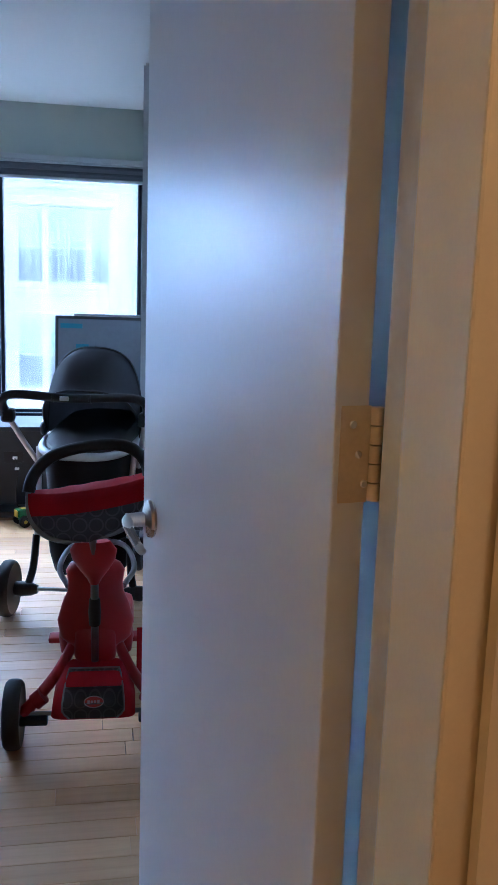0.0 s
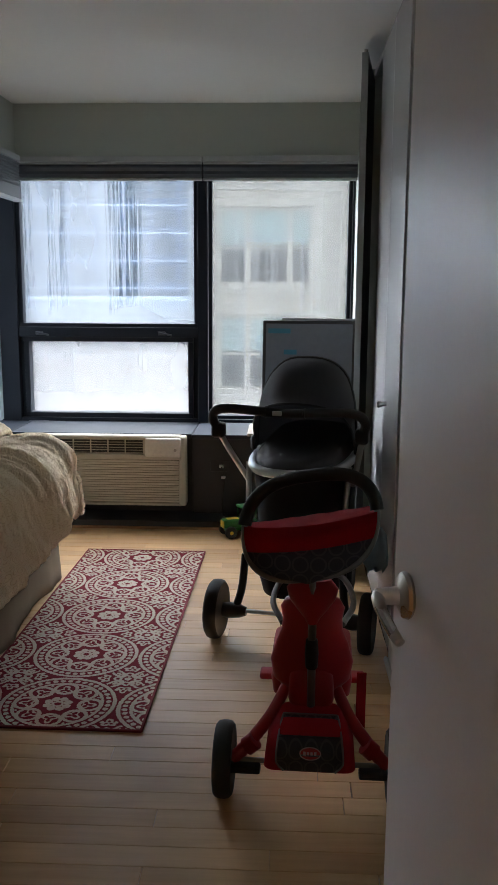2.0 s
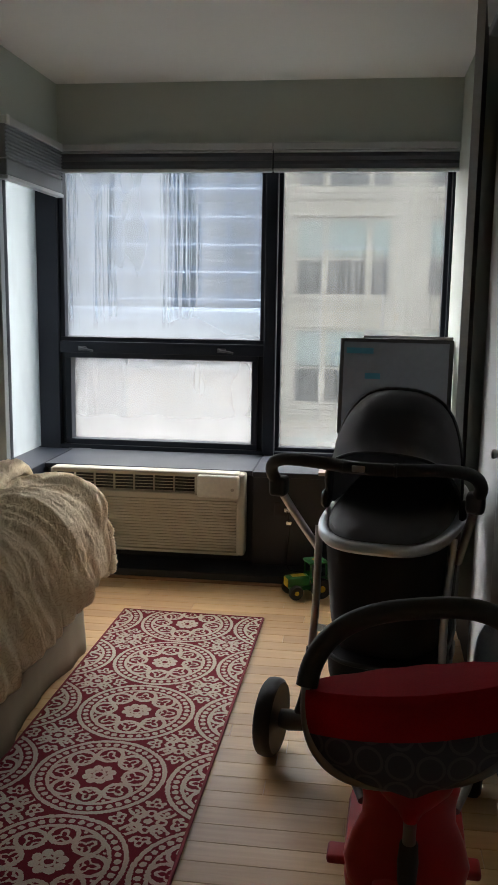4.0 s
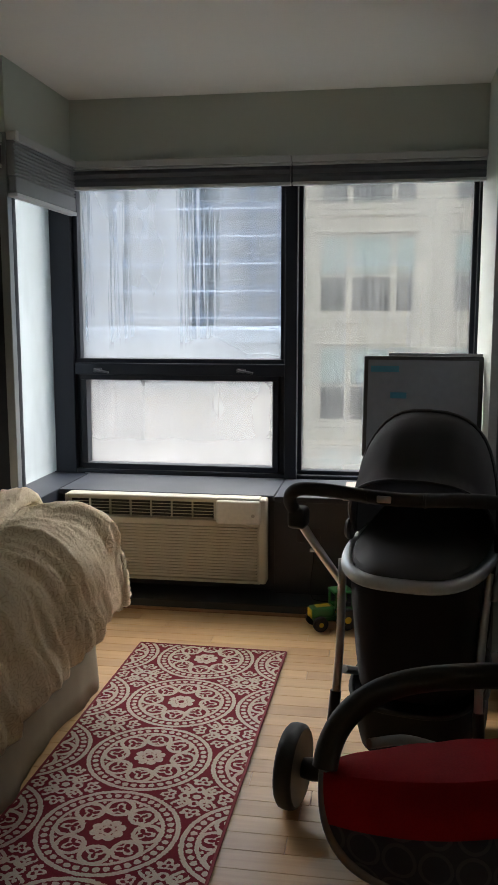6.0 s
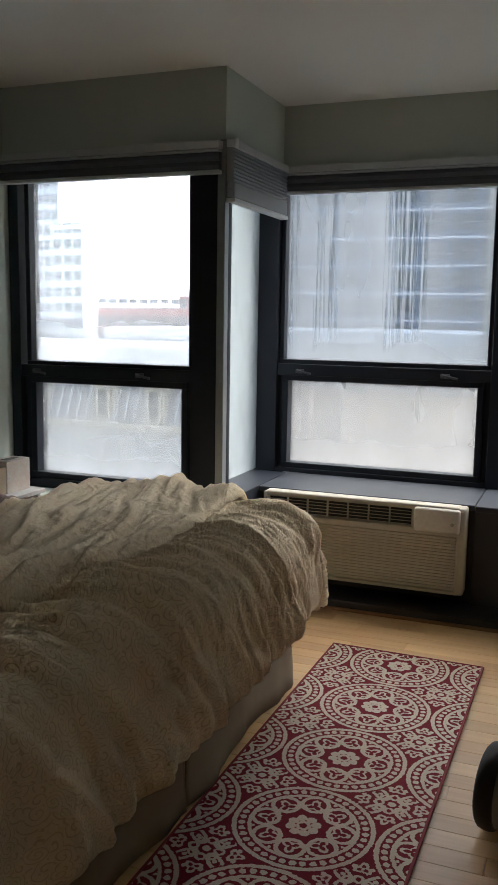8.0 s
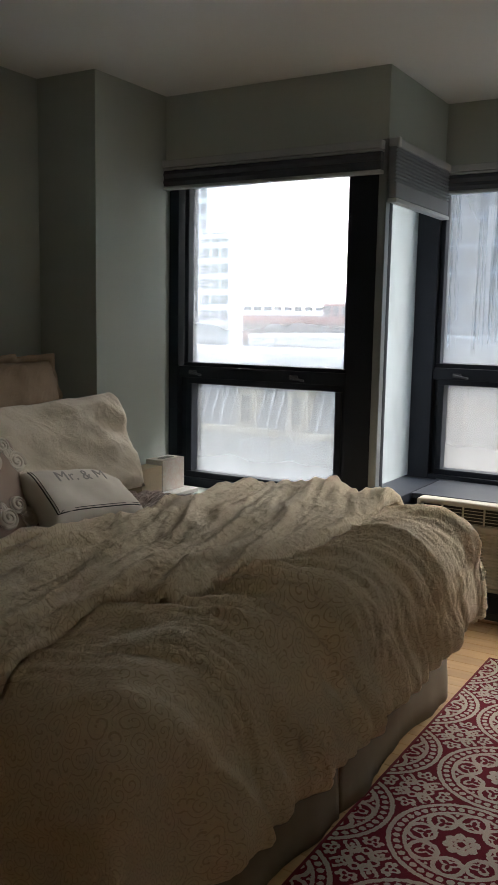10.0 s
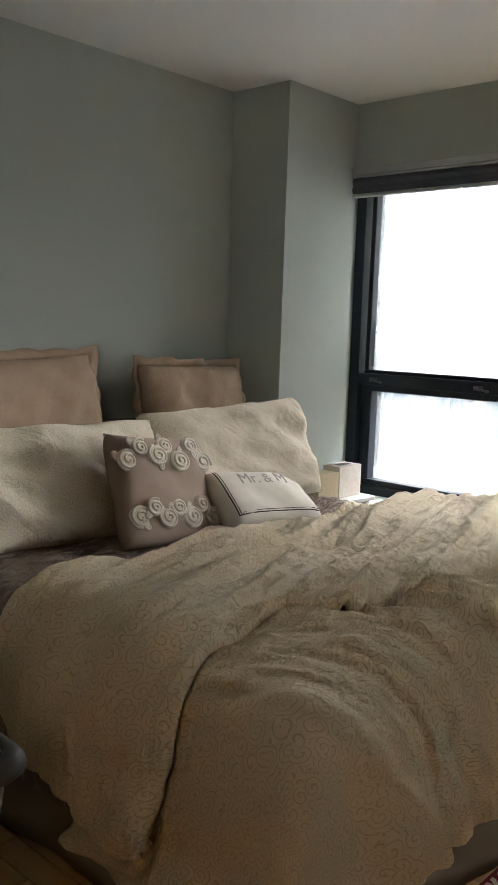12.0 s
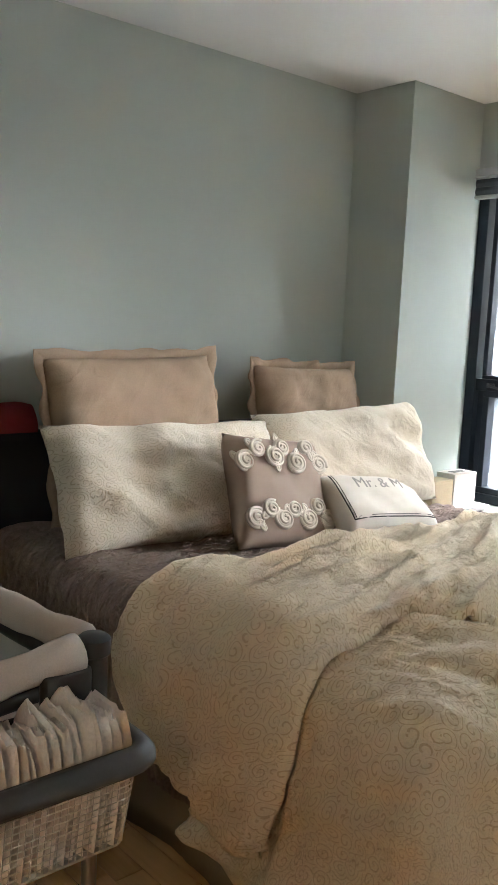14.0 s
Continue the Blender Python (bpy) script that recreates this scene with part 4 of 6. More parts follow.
def scroll_cloth(name, base, line, relief=0.5):
    """Woven cotton with a tone-on-tone scroll pattern."""
    m = bpy.data.materials.new(name)
    m.use_nodes = True
    tree = m.node_tree
    n, l = tree.nodes, tree.links
    p = n["Principled BSDF"]
    co = n.new("ShaderNodeTexCoord")
    vor = n.new("ShaderNodeTexVoronoi")
    vor.inputs["Scale"].default_value = 34
    wob = n.new("ShaderNodeTexNoise")
    wob.inputs["Scale"].default_value = 9
    l.new(co.outputs["UV"], wob.inputs["Vector"])
    vm = n.new("ShaderNodeVectorMath")
    vm.operation = "MULTIPLY_ADD"
    vm.inputs[1].default_value = (0.035, 0.035, 0.0)
    l.new(wob.outputs["Color"], vm.inputs[0])
    l.new(co.outputs["UV"], vm.inputs[2])
    l.new(vm.outputs[0], vor.inputs["Vector"])
    # spiral lines round each cell point
    dif = n.new("ShaderNodeVectorMath")
    dif.operation = "SUBTRACT"
    l.new(vm.outputs[0], dif.inputs[0])
    l.new(vor.outputs["Position"], dif.inputs[1])
    sep = n.new("ShaderNodeSeparateXYZ")
    l.new(dif.outputs[0], sep.inputs[0])
    ang = Sum(tree, sep.outputs[1]).do("ARCTAN2", Sum(tree, sep.outputs[0]))
    d = Sum(tree, vor.outputs["Distance"])
    lines = (d * 23 + ang).do("SINE").more(0.78)
    fine, big = n.new("ShaderNodeTexNoise"), n.new("ShaderNodeTexNoise")
    fine.inputs["Scale"].default_value, fine.inputs["Detail"].default_value = 350, 3
    big.inputs["Scale"].default_value, big.inputs["Detail"].default_value = 5, 4
    l.new(co.outputs["Object"], fine.inputs["Vector"])
    l.new(co.outputs["Object"], big.inputs["Vector"])
    mix, hsv = n.new("ShaderNodeMix"), n.new("ShaderNodeHueSaturation")
    mix.data_type = "RGBA"
    mix.inputs["A"].default_value, mix.inputs["B"].default_value = (*base, 1), (*line, 1)
    l.new(lines.socket, mix.inputs["Factor"])
    l.new(mix.outputs["Result"], hsv.inputs["Color"])
    l.new((Sum(tree, fine.outputs["Fac"]) * 0.25 + Sum(tree, big.outputs["Fac"]) * 0.18 + 0.79).socket, hsv.inputs["Value"])
    l.new(hsv.outputs[0], p.inputs["Base Color"])
    p.inputs["Roughness"].default_value, p.inputs["Specular IOR Level"].default_value = 0.9, 0.2
    p.inputs["Sheen Weight"].default_value = 0.15
    crease = n.new("ShaderNodeTexNoise")
    crease.inputs["Scale"].default_value, crease.inputs["Detail"].default_value, crease.inputs["Distortion"].default_value = 30, 5, 0.8
    l.new(co.outputs["Object"], crease.inputs["Vector"])
    bp = n.new("ShaderNodeBump")
    bp.inputs["Strength"].default_value, bp.inputs["Distance"].default_value = relief, 0.016
    l.new((Sum(tree, crease.outputs["Fac"]) * 0.8 - lines * 0.55 + Sum(tree, fine.outputs["Fac"]) * 0.25).socket, bp.inputs["Height"])
    l.new(bp.outputs[0], p.inputs["Normal"])
    return m


def pucker(m, scale, strength, distance, turn=0.0, distort=0.6):
    """Adds a layer of longer, stretched wrinkles to a cloth's relief."""
    n, l = m.node_tree.nodes, m.node_tree.links
    p = n["Principled BSDF"]
    co, mp, tx, bp = n.new("ShaderNodeTexCoord"), n.new("ShaderNodeMapping"), n.new("ShaderNodeTexNoise"), n.new("ShaderNodeBump")
    mp.vector_type = "TEXTURE"
    mp.inputs["Scale"].default_value, mp.inputs["Rotation"].default_value = [1 / c for c in scale], (turn, 0, turn * 0.4)
    tx.inputs["Scale"].default_value, tx.inputs["Detail"].default_value, tx.inputs["Distortion"].default_value = 1.0, 2.5, distort
    bp.inputs["Strength"].default_value, bp.inputs["Distance"].default_value = strength, distance
    l.new(co.outputs["Object"], mp.inputs["Vector"])
    l.new(mp.outputs[0], tx.inputs["Vector"])
    l.new(tx.outputs["Fac"], bp.inputs["Height"])
    if p.inputs["Normal"].links:
        l.new(p.inputs["Normal"].links[0].from_socket, bp.inputs["Normal"])
    l.new(bp.outputs[0], p.inputs["Normal"])
    return m


DUVET = pucker(scroll_cloth("cream_scroll_cotton", (0.83, 0.70, 0.50), (0.68, 0.53, 0.345), 0.85), (60, 18, 18), 0.35, 0.02, 0.4)
SHAM = pucker(scroll_cloth("cream_scroll_sham", (0.74, 0.655, 0.525), (0.57, 0.48, 0.35), 0.45), (5, 12, 4), 0.45, 0.03, 0.8)
BROWN = pucker(mat("brown_velvet_coverlet", (0.33, 0.25, 0.205), 0.85, vary=0.22, scale=7, fine=130, bump=0.35, depth=0.004, spec=0.2), (46, 13, 13), 1.0, 0.05, 0.25, 1.2)
TAUPE = mat("taupe_skirt_cotton", (0.28, 0.235, 0.165), 0.9, vary=0.10, scale=6, fine=320, bump=0.2, depth=0.001, spec=0.2)
TAN = pucker(mat("tan_quilted_cotton", (0.43, 0.315, 0.22), 0.9, vary=0.12, scale=9, fine=170, bump=0.4, depth=0.003, spec=0.2), (6, 16, 5), 0.45, 0.035, -0.7)
ROSETAN = mat("mocha_satin_cotton", (0.37, 0.28, 0.22), 0.8, vary=0.10, scale=9, fine=320, bump=0.2, depth=0.001, spec=0.3)
IVORY = mat("ivory_felt", (0.66, 0.60, 0.51), 0.9, vary=0.08, scale=20, fine=300, bump=0.25, depth=0.001, spec=0.2)
LINEN = mat("ivory_linen", (0.64, 0.59, 0.51), 0.9, vary=0.07, scale=12, fine=380, bump=0.25, depth=0.001, spec=0.2)
INK = mat("black_stitching", (0.02, 0.018, 0.016), 0.8)


def smooth(a, b, x):
    t = min(1, max(0, (x - a) / (b - a)))
    return t * t * (3 - 2 * t)


def hang(d, r, flare):
    """How far out and how far down a cloth lies, d past the edge that it bends over."""
    if d <= 0:
        return d, 0.0
    if d < r * math.pi / 2:
        return r * math.sin(d / r), r * (1 - math.cos(d / r))
    e = d - r * math.pi / 2
    return r + e * flare, r + e * math.sqrt(1 - flare * flare)


def drape(name, s0, s1, near, far, ds, edge_foot, edge_near, edge_far, top, radii, flares, crumple, material, thick, label, category, parent=None, warp=None):
    """A cloth over the bed: s runs to the foot, t across; near(s) and far(s) say how much hangs over the sides."""
    ns = int((s1 - s0) / ds)
    nt = int((edge_far - edge_near + 0.9) / ds)
    bm = bmesh.new()
    grid, st = [], {}
    for i in range(ns + 1):
        s = s0 + (s1 - s0) * i / ns
        row = []
        for j in range(nt + 1):
            lo, hi = edge_near - near(s), edge_far + far(s)
            t = lo + (hi - lo) * j / nt
            ox, zx = hang(s - edge_foot, radii[0], flares[0])
            on, zn = hang(edge_near - t, radii[1], flares[1])
            of, zf = hang(t - edge_far, radii[2], flares[2])
            if warp:
                ws = warp(s, t)
                ox, zx = hang(ws - edge_foot, radii[0], flares[0])
            x = edge_foot + ox
            y = edge_near - on if t < edge_near else (edge_far + of if t > edge_far else t)
            side = max(zn, zf)
            z = top - (zx ** 2.6 + side ** 2.6) ** (1 / 2.6) if side + zx > 1e-6 else top
            v = bm.verts.new((x, y, z))
            st[v] = (ws if warp else s, t)
            row.append(v)
        grid.append(row)
    uv = bm.loops.layers.uv.new("cloth")
    for a, b in zip(grid, grid[1:]):
        for j in range(nt):
            f = bm.faces.new((a[j], b[j], b[j + 1], a[j + 1]))
            for c in f.loops:
                c[uv].uv = st[c.vert]
    bm.normal_update()
    moved = [(v, v.co + v.normal * crumple(*st[v], top - v.co.z)) for v in bm.verts]
    for v, co in moved:
        v.co = co
    for v in bm.verts:
        if v.co.z < 0.012:
            v.co.z = 0.012
    ob = part(name, bm, material, parent, label, True) if parent else solid(name, bm, material, label, category, smooth=True)
    sol = ob.modifiers.new("thickness", "SOLIDIFY")
    sol.thickness, sol.offset = thick, -1
    return ob


# ---- bed ----
bed = thing("bed", (-2.55, 3.9, 0), "king bed with a taupe bedskirt and a dark headboard", "bed")
part("box_spring", box(-3.56, -1.56, 2.98, 4.83, 0.16, 0.38, 0.02), TAUPE, bed)
part("mattress", box(-3.57, -1.62, 3.04, 4.78, 0.382, 0.575, 0.06, None, 4), mat("mattress_cotton", (0.6, 0.58, 0.54), 0.9), bed, "", True, 40)
part("headboard", box(-3.685, -3.585, 2.66, 5.0 - 0.05, 0.10, 0.985, 0.035, None, 4), mat("charcoal_upholstery", (0.028, 0.030, 0.036), 0.7, vary=0.2, scale=5, fine=200, bump=0.2), bed, "charcoal upholstered headboard", True, 40)
for x in (-3.45, -1.70):
    for y in (3.10, 4.70):
        part("leg", lathe([(0.025, 0), (0.03, 0.01), (0.03, 0.16), (0.025, 0.165)], Matrix.Translation((x, y, 0)), 14), BLACKP, bed)


def bedskirt(points, name):
    """A gathered cloth wall down to the floor."""
    bm = bmesh.new()
    rows = [[] for _ in range(7)]
    total = 0
    for (a, b) in zip(points, points[1:]):
        a, b = Vector(a), Vector(b)
        n = int((b - a).length / 0.02)
        out = Vector((b.y - a.y, a.x - b.x)).normalized()
        for k in range(n + (b == Vector(points[-1]))):
            p = a + (b - a) * k / n
            for r in range(7):
                f = r / 6
                wave = (0.018 * math.sin(total * 9) + 0.016 * fbm(total * 5, f)) * f + 0.012 * f
                q = p + out * wave
                rows[r].append(bm.verts.new((q.x, q.y, 0.40 * (1 - f) + 0.006)))
            total += 0.02
    for a, b in zip(rows, rows[1:]):
        for i in range(len(a) - 1):
            bm.faces.new((a[i], a[i + 1], b[i + 1], b[i]))
    ob = part(name, bm, TAUPE, bed, "gathered taupe bedskirt", True)
    sol = ob.modifiers.new("thickness", "SOLIDIFY")
    sol.thickness = 0.004


bedskirt([(-3.55, 2.955), (-1.60, 2.955)], "bedskirt")
bedskirt([(-1.52, 2.98), (-1.52, 3.88)], "bedskirt")
bedskirt([(-1.515, 3.90), (-1.515, 4.86)], "bedskirt")
bedskirt([(-1.53, 4.87), (-3.55, 4.87)], "bedskirt")


def ripple(across, along, seed, sharp=1.0):
    """Long soft pleats: crests where a stretched noise passes zero."""
    v = noise.noise((across + 0.6 * noise.noise((across * 0.3, along * 0.8, seed + 5)), along, seed))
    return max(0.0, 1 - abs(v) * 2.4) ** sharp


def crumple_coverlet(s, t, drop):
    fine = 0.020 * ripple(s * 15 + t * 2.5, t * 1.6, 1.0, 1.2) + 0.011 * ripple(s * 29 + t * 2, t * 4, 3.0)
    return fine - 0.012 + 0.012 * fbm(s * 3, t * 3, 5) + 0.02 * smooth(0.05, 0.3, drop) * noise.noise((s * 7, 0.3, t))


drape("coverlet", -3.52, -2.14, lambda s: 0.50, lambda s: 0.40, 0.0095, -1.2, 3.04, 4.84, 0.640, (0.1, 0.09, 0.1), (0.1, 0.06, 0.12), crumple_coverlet, BROWN, 0.012,
      "crinkled brown velvet coverlet spread over the bed", "coverlet")


def crease_at(t):
    return -1.715 - 0.13 * smooth(3.42, 3.22, t) + 0.02 * math.sin(t * 5) + 0.06 * smooth(3.1, 2.75, t)


def crumple_duvet(s, t, drop, turn=1.22):
    w = 0.25 * noise.noise((s * 1.7, t * 1.7, 9))
    c, q = math.cos(turn), math.sin(turn)
    over, along = (s * c - t * q) + w * 0.25, s * q + t * c
    calm = 0.65 + 0.9 * max(-0.4, noise.noise((s * 2.1, t * 2.1, 13)))
    h = 0.022 * fbm(s * 2.3, t * 2.3, 1) + 0.008 * noise.noise((s * 6, t * 6, 7))
    fine = 0.026 * ripple(over * 6.5, along * 0.9, 4.0, 1.3)
    fine += 0.030 * calm * ripple(over * 13, along * 1.5, 2.5, 1.2) + 0.020 * calm * ripple(over * 24, along * 3.5, 8.0)
    corner = smooth(-1.50, -1.32, s) * (smooth(3.12, 2.96, t) + smooth(4.72, 4.88, t))
    h += fine * (1 - 0.85 * corner) + 0.0035 * noise.noise((s * 40, t * 40, 8))
    # soft rolled edge towards the pillows
    h += 0.010 * smooth(-2.30, -2.38, s)
    # hanging folds
    down = smooth(0.06, 0.34, drop) * (1 - 0.85 * smooth(-1.66, -1.50, s) * (smooth(4.76, 4.90, t) + smooth(3.06, 2.92, t)))
    if t < 3.02:
        h += down * (0.045 * noise.noise((s * 5.2 + 0.8, 0.4, t * 1.2)) + 0.015 * noise.noise((s * 12, 2, t)))
    elif s > -1.6:
        h += down * (0.045 * noise.noise((t * 4.5 - s * 2.5, 1.4, s * 1.2)) + 0.02 * ripple(t * 6 - s * 3.5, s * 1.2, 3.0))
    else:
        h += down * 0.03 * noise.noise((s * 5, 5.5, t))
    return h


def stuffed(e):
    """A hem that swells just inside its edge."""
    return 0.042 * math.sqrt(max(0.0, 1 - (1 - min(1.0, max(0.0, e) / 0.08)) ** 2)) - 0.018


def crumple_lower(s, t, drop):
    c = crease_at(t)
    e = min(-1.145 - s, t - 3.02 + duvet_near(s), 4.80 + duvet_far(s) - t)
    calm = 1 - 0.95 * smooth(-1.50, -1.32, s) * smooth(3.12, 2.94, t)
    return (crumple_duvet(s, t, drop) + stuffed(e)) * calm - 0.055 * smooth(c, c - 0.075, s) - 0.008 * math.exp(-((s - c - 0.015) / 0.02) ** 2)


def crumple_upper(s, t, drop):
    e = min(s + 2.42, (crease_at(t) - s) * 1.5, t - 2.985 + fold_near(s), 4.82 + duvet_far(s) - t)
    return crumple_duvet(s, t, drop, -0.22) + stuffed(e)


def duvet_far(s):
    return 0.44 - 0.18 * smooth(-1.60, -1.14, s)


def duvet_near(s):
    return 0.62 - 0.36 * smooth(-1.62, -1.12, s) + 0.018 * math.sin(s * 9)


def fold_near(s):
    return 0.46 + 0.05 * smooth(-2.1, -1.88, s) - 0.07 * smooth(-1.88, -1.79, s) + 0.012 * math.sin(s * 9) - 0.20 * smooth(-2.26, -2.42, s) ** 2


def fold_warp(s, t):
    return -2.42 + (s + 2.42) * (crease_at(t) + 2.42) / 0.62


duvet = thing("duvet", (-1.9, 3.9, 0.65), "rumpled cream duvet with scroll pattern folded back over the bed", "duvet")
drape("lower_layer", -2.16, -1.145, duvet_near, duvet_far, 0.0085, -1.62, 3.02, 4.80, 0.690, (0.15, 0.14, 0.15), (0.20, 0.14, 0.30), crumple_lower, DUVET, 0.024,
      "", "", duvet)
drape("folded_layer", -2.42, -1.80, fold_near, duvet_far, 0.0085, -1.50, 2.985, 4.82, 0.729, (0.15, 0.167, 0.16), (0.12, 0.17, 0.30), crumple_upper, DUVET, 0.026,
      "folded-back upper layer of the duvet", "", duvet, fold_warp)


def swell(u, v, d, power=0.42):
    return d / 2 * max(0.0, (1 - u ** 4) * (1 - v ** 4)) ** power


def cushion(w, h, d, m, flange=0.0, seed=0.0, pinch=0.05, crumple=0.012, sag=0.0, res=26):
    """A stuffed pillow: two swelling faces, pinched sides, soft creases and, where given, a ruffled border."""
    bm = bmesh.new()
    uv = bm.loops.layers.uv.new("cloth")
    spot = {}
    iw, ih = w - 2 * flange, h - 2 * flange

    def at(u, v, side):
        x = u * iw / 2 * (1 - pinch * (1 - v * v))
        y = v * ih / 2 * (1 - pinch * (1 - u * u)) - sag * smooth(0.2, 1.0, u) * smooth(-0.4, 1.0, v)
        z = swell(u, v, d) * side
        z += crumple * side * min(1, swell(u, v, 1) * 3) * (fbm(x * 7 + seed, y * 7, side) + 0.9 * noise.noise((x * 5 + y * 9 + seed, (x - y) * 2, side)))
        return Vector((x, y, z))
    for side in (1, -1):
        g = [[bm.verts.new(at(-1 + 2 * i / res, -1 + 2 * j / res, side)) for i in range(res + 1)] for j in range(res + 1)]
        for j in range(res):
            for i in range(res):
                f = bm.faces.new((g[j][i], g[j][i + 1], g[j + 1][i + 1], g[j + 1][i]))
                for c in f.loops:
                    c[uv].uv = (c.vert.co.x + seed, c.vert.co.y)
    bmesh.ops.remove_doubles(bm, verts=bm.verts, dist=0.0008)
    bmesh.ops.transform(bm, matrix=m, verts=bm.verts)
    rim = None
    if flange:
        rim = bmesh.new()
        inner, outer = [], []
        n = 160
        for k in range(n):
            a = k / n * 4
            side, f = int(a), a - int(a)
            u, v = [(-1 + 2 * f, -1), (1, -1 + 2 * f), (1 - 2 * f, 1), (-1, 1 - 2 * f)][side]
            q = at(u, v, 1)
            z = 0.012 + 0.060 * noise.noise((k * 0.17 + seed, 0, seed)) + 0.008 * math.sin(k * 0.55 + 2 * noise.noise((k * 0.2, 1, seed)))
            grow = 1.0 + 0.5 * noise.noise((k * 0.16, 4, seed))
            ox, oy = (flange * grow * (abs(u) > 0.98) * (1 if u > 0 else -1), flange * grow * (abs(v) > 0.98) * (1 if v > 0 else -1))
            inner.append([m @ Vector((q.x * 0.985, q.y * 0.985, 0.005)), m @ Vector((q.x * 0.985, q.y * 0.985, -0.005))])
            outer.append([m @ Vector((q.x + ox, q.y + oy, z + 0.0035)), m @ Vector((q.x + ox, q.y + oy, z - 0.0035))])
        loft([[i[0], o[0], o[1], i[1]] for i, o in zip(inner, outer)], rim, loop=True)
    return bm, rim


def lean(x, y, z, tilt, yaw=0.0, roll=0.0):
    """The pose of a pillow that faces the bed's foot and leans back by tilt degrees."""
    t = radians(tilt)
    face = Matrix(((0, -math.sin(t), math.cos(t)), (1, 0, 0), (0, math.cos(t), math.sin(t)))).to_4x4()
    return Matrix.Translation((x, y, z)) @ Matrix.Rotation(radians(yaw), 4, "Z") @ face @ Matrix.Rotation(radians(roll), 4, "Z")


def euro(x, y, z, w, h, d, tilt, yaw, roll, seed, label):
    p = thing("euro_pillow", (x, y, z - h / 2), label, "pillow", "tan pillows")
    body, rim = cushion(w, h, d, lean(x, y, z, tilt, yaw, roll), 0.032, seed, 0.03, 0.034)
    part("cover", body, TAN, p, "", True)
    part("flange", rim, TAN, p, "ruffled tan border", True)


euro(-3.455, 3.545, 0.965, 0.84, 0.70, 0.25, 11, 0, 1.5, 2.0, "large tan quilted euro pillow with a ruffled border")
euro(-3.475, 4.500, 0.945, 0.66, 0.66, 0.24, 11, -4, -1, 6.0, "smaller tan quilted euro pillow with a ruffled border")
body, _ = cushion(1.02, 0.47, 0.22, lean(-3.140, 3.515, 0.835, 28, 0, -1.5), 0, 11.0, 0.04, 0.036)
solid("pillow", body, SHAM, "cream scroll-patterned king pillow leaning on the tan pillows", "pillow", group="cream pillows", smooth=True)
body, _ = cushion(0.98, 0.49, 0.24, lean(-3.190, 4.500, 0.845, 26, -3, 2.0), 0, 15.0, 0.05, 0.036, 0.0)
solid("pillow", body, SHAM, "plump cream scroll-patterned king pillow beside the window", "pillow", group="cream pillows", smooth=True)

# throw pillow with felt roses
rosep = thing("rose_pillow", (-2.88, 3.77, 0.65), "mocha throw pillow with two rows of ivory felt roses", "pillow")
rm = lean(-2.875, 3.770, 0.820, 24, 5, -8)
body, _ = cushion(0.46, 0.42, 0.15, rm, 0, 21.0, 0.04, 0.006)
part("cover", body, ROSETAN, rosep, "", True)
rng = random.Random(4)
for row, y0 in enumerate((0.125, -0.095)):
    for k in range(7):
        x = -0.185 + k * 0.060 + rng.uniform(-0.01, 0.01)
        y = y0 + (0.026 if k % 2 else -0.020) + rng.uniform(-0.012, 0.012)
        r = 0.047 if k % 2 == 0 else 0.038
        z = swell(x / 0.225, y / 0.205, 0.15) + 0.004
        turns = 2.0
        pts = [rm @ Vector((x + r * (1 - 0.86 * q) * math.cos(turns * 6.283 * q + k), y + 0.85 * r * (1 - 0.86 * q) * math.sin(turns * 6.283 * q + k), z + 0.008 * q)) for q in [i / 36 for i in range(37)]]
        base = lathe([(0, -0.004), (r, -0.003), (r * 0.96, 0.004), (r * 0.6, 0.009), (0, 0.010)], rm @ Matrix.Translation((x, y, z - 0.004)) @ Matrix.Diagonal((1, 0.85, 1, 1)), 20)
        part("rose", tube(pts, lambda q: 0.0080 - 0.002 * q, base, 8, 0.7), IVORY, rosep, "ivory felt rose", True)
        la = rng.uniform(0, 6.28)
        lx, ly = x + 0.034 * math.cos(la), y + 0.034 * math.sin(la)
        lz = swell(lx / 0.225, ly / 0.205, 0.15) + 0.003
        ring = [rm @ Vector((lx + 0.021 * math.cos(q) * math.cos(la) - 0.011 * math.sin(q) * math.sin(la), ly + 0.021 * math.cos(q) * math.sin(la) + 0.011 * math.sin(q) * math.cos(la), lz)) for q in [i * 6.283 / 14 for i in range(14)]]
        leaf = lathe([(0, -0.003), (0.022, -0.002), (0.020, 0.003), (0, 0.005)], rm @ Matrix.Translation((lx, ly, lz)) @ Matrix.Rotation(la, 4, "Z") @ Matrix.Diagonal((1, 0.55, 1, 1)), 16)
        part("petal", tube(ring, 0.0055, leaf, 8, 0.8, loop=True), IVORY, rosep, "ivory felt leaf", True)

# lumbar pillow with lettering
mrp = thing("lettered_pillow", (-2.74, 4.22, 0.66), "ivory linen lumbar pillow with black stripes and lettering", "pillow")
lm = lean(-2.765, 4.215, 0.735, 48, 6, -9) @ Matrix.Scale(0.92, 4)
body, _ = cushion(0.60, 0.31, 0.16, lm, 0, 31.0, 0.06, 0.010, 0.05)
part("cover", body, LINEN, mrp, "", True)


def on_cover(x, y, lift=0.004):
    u, v = x / 0.30, y / 0.155
    sagged = y - 0.05 * smooth(0.2, 1.0, u) * smooth(-0.4, 1.0, v)
    return lm @ Vector((x, sagged, swell(u, v, 0.16) + lift))


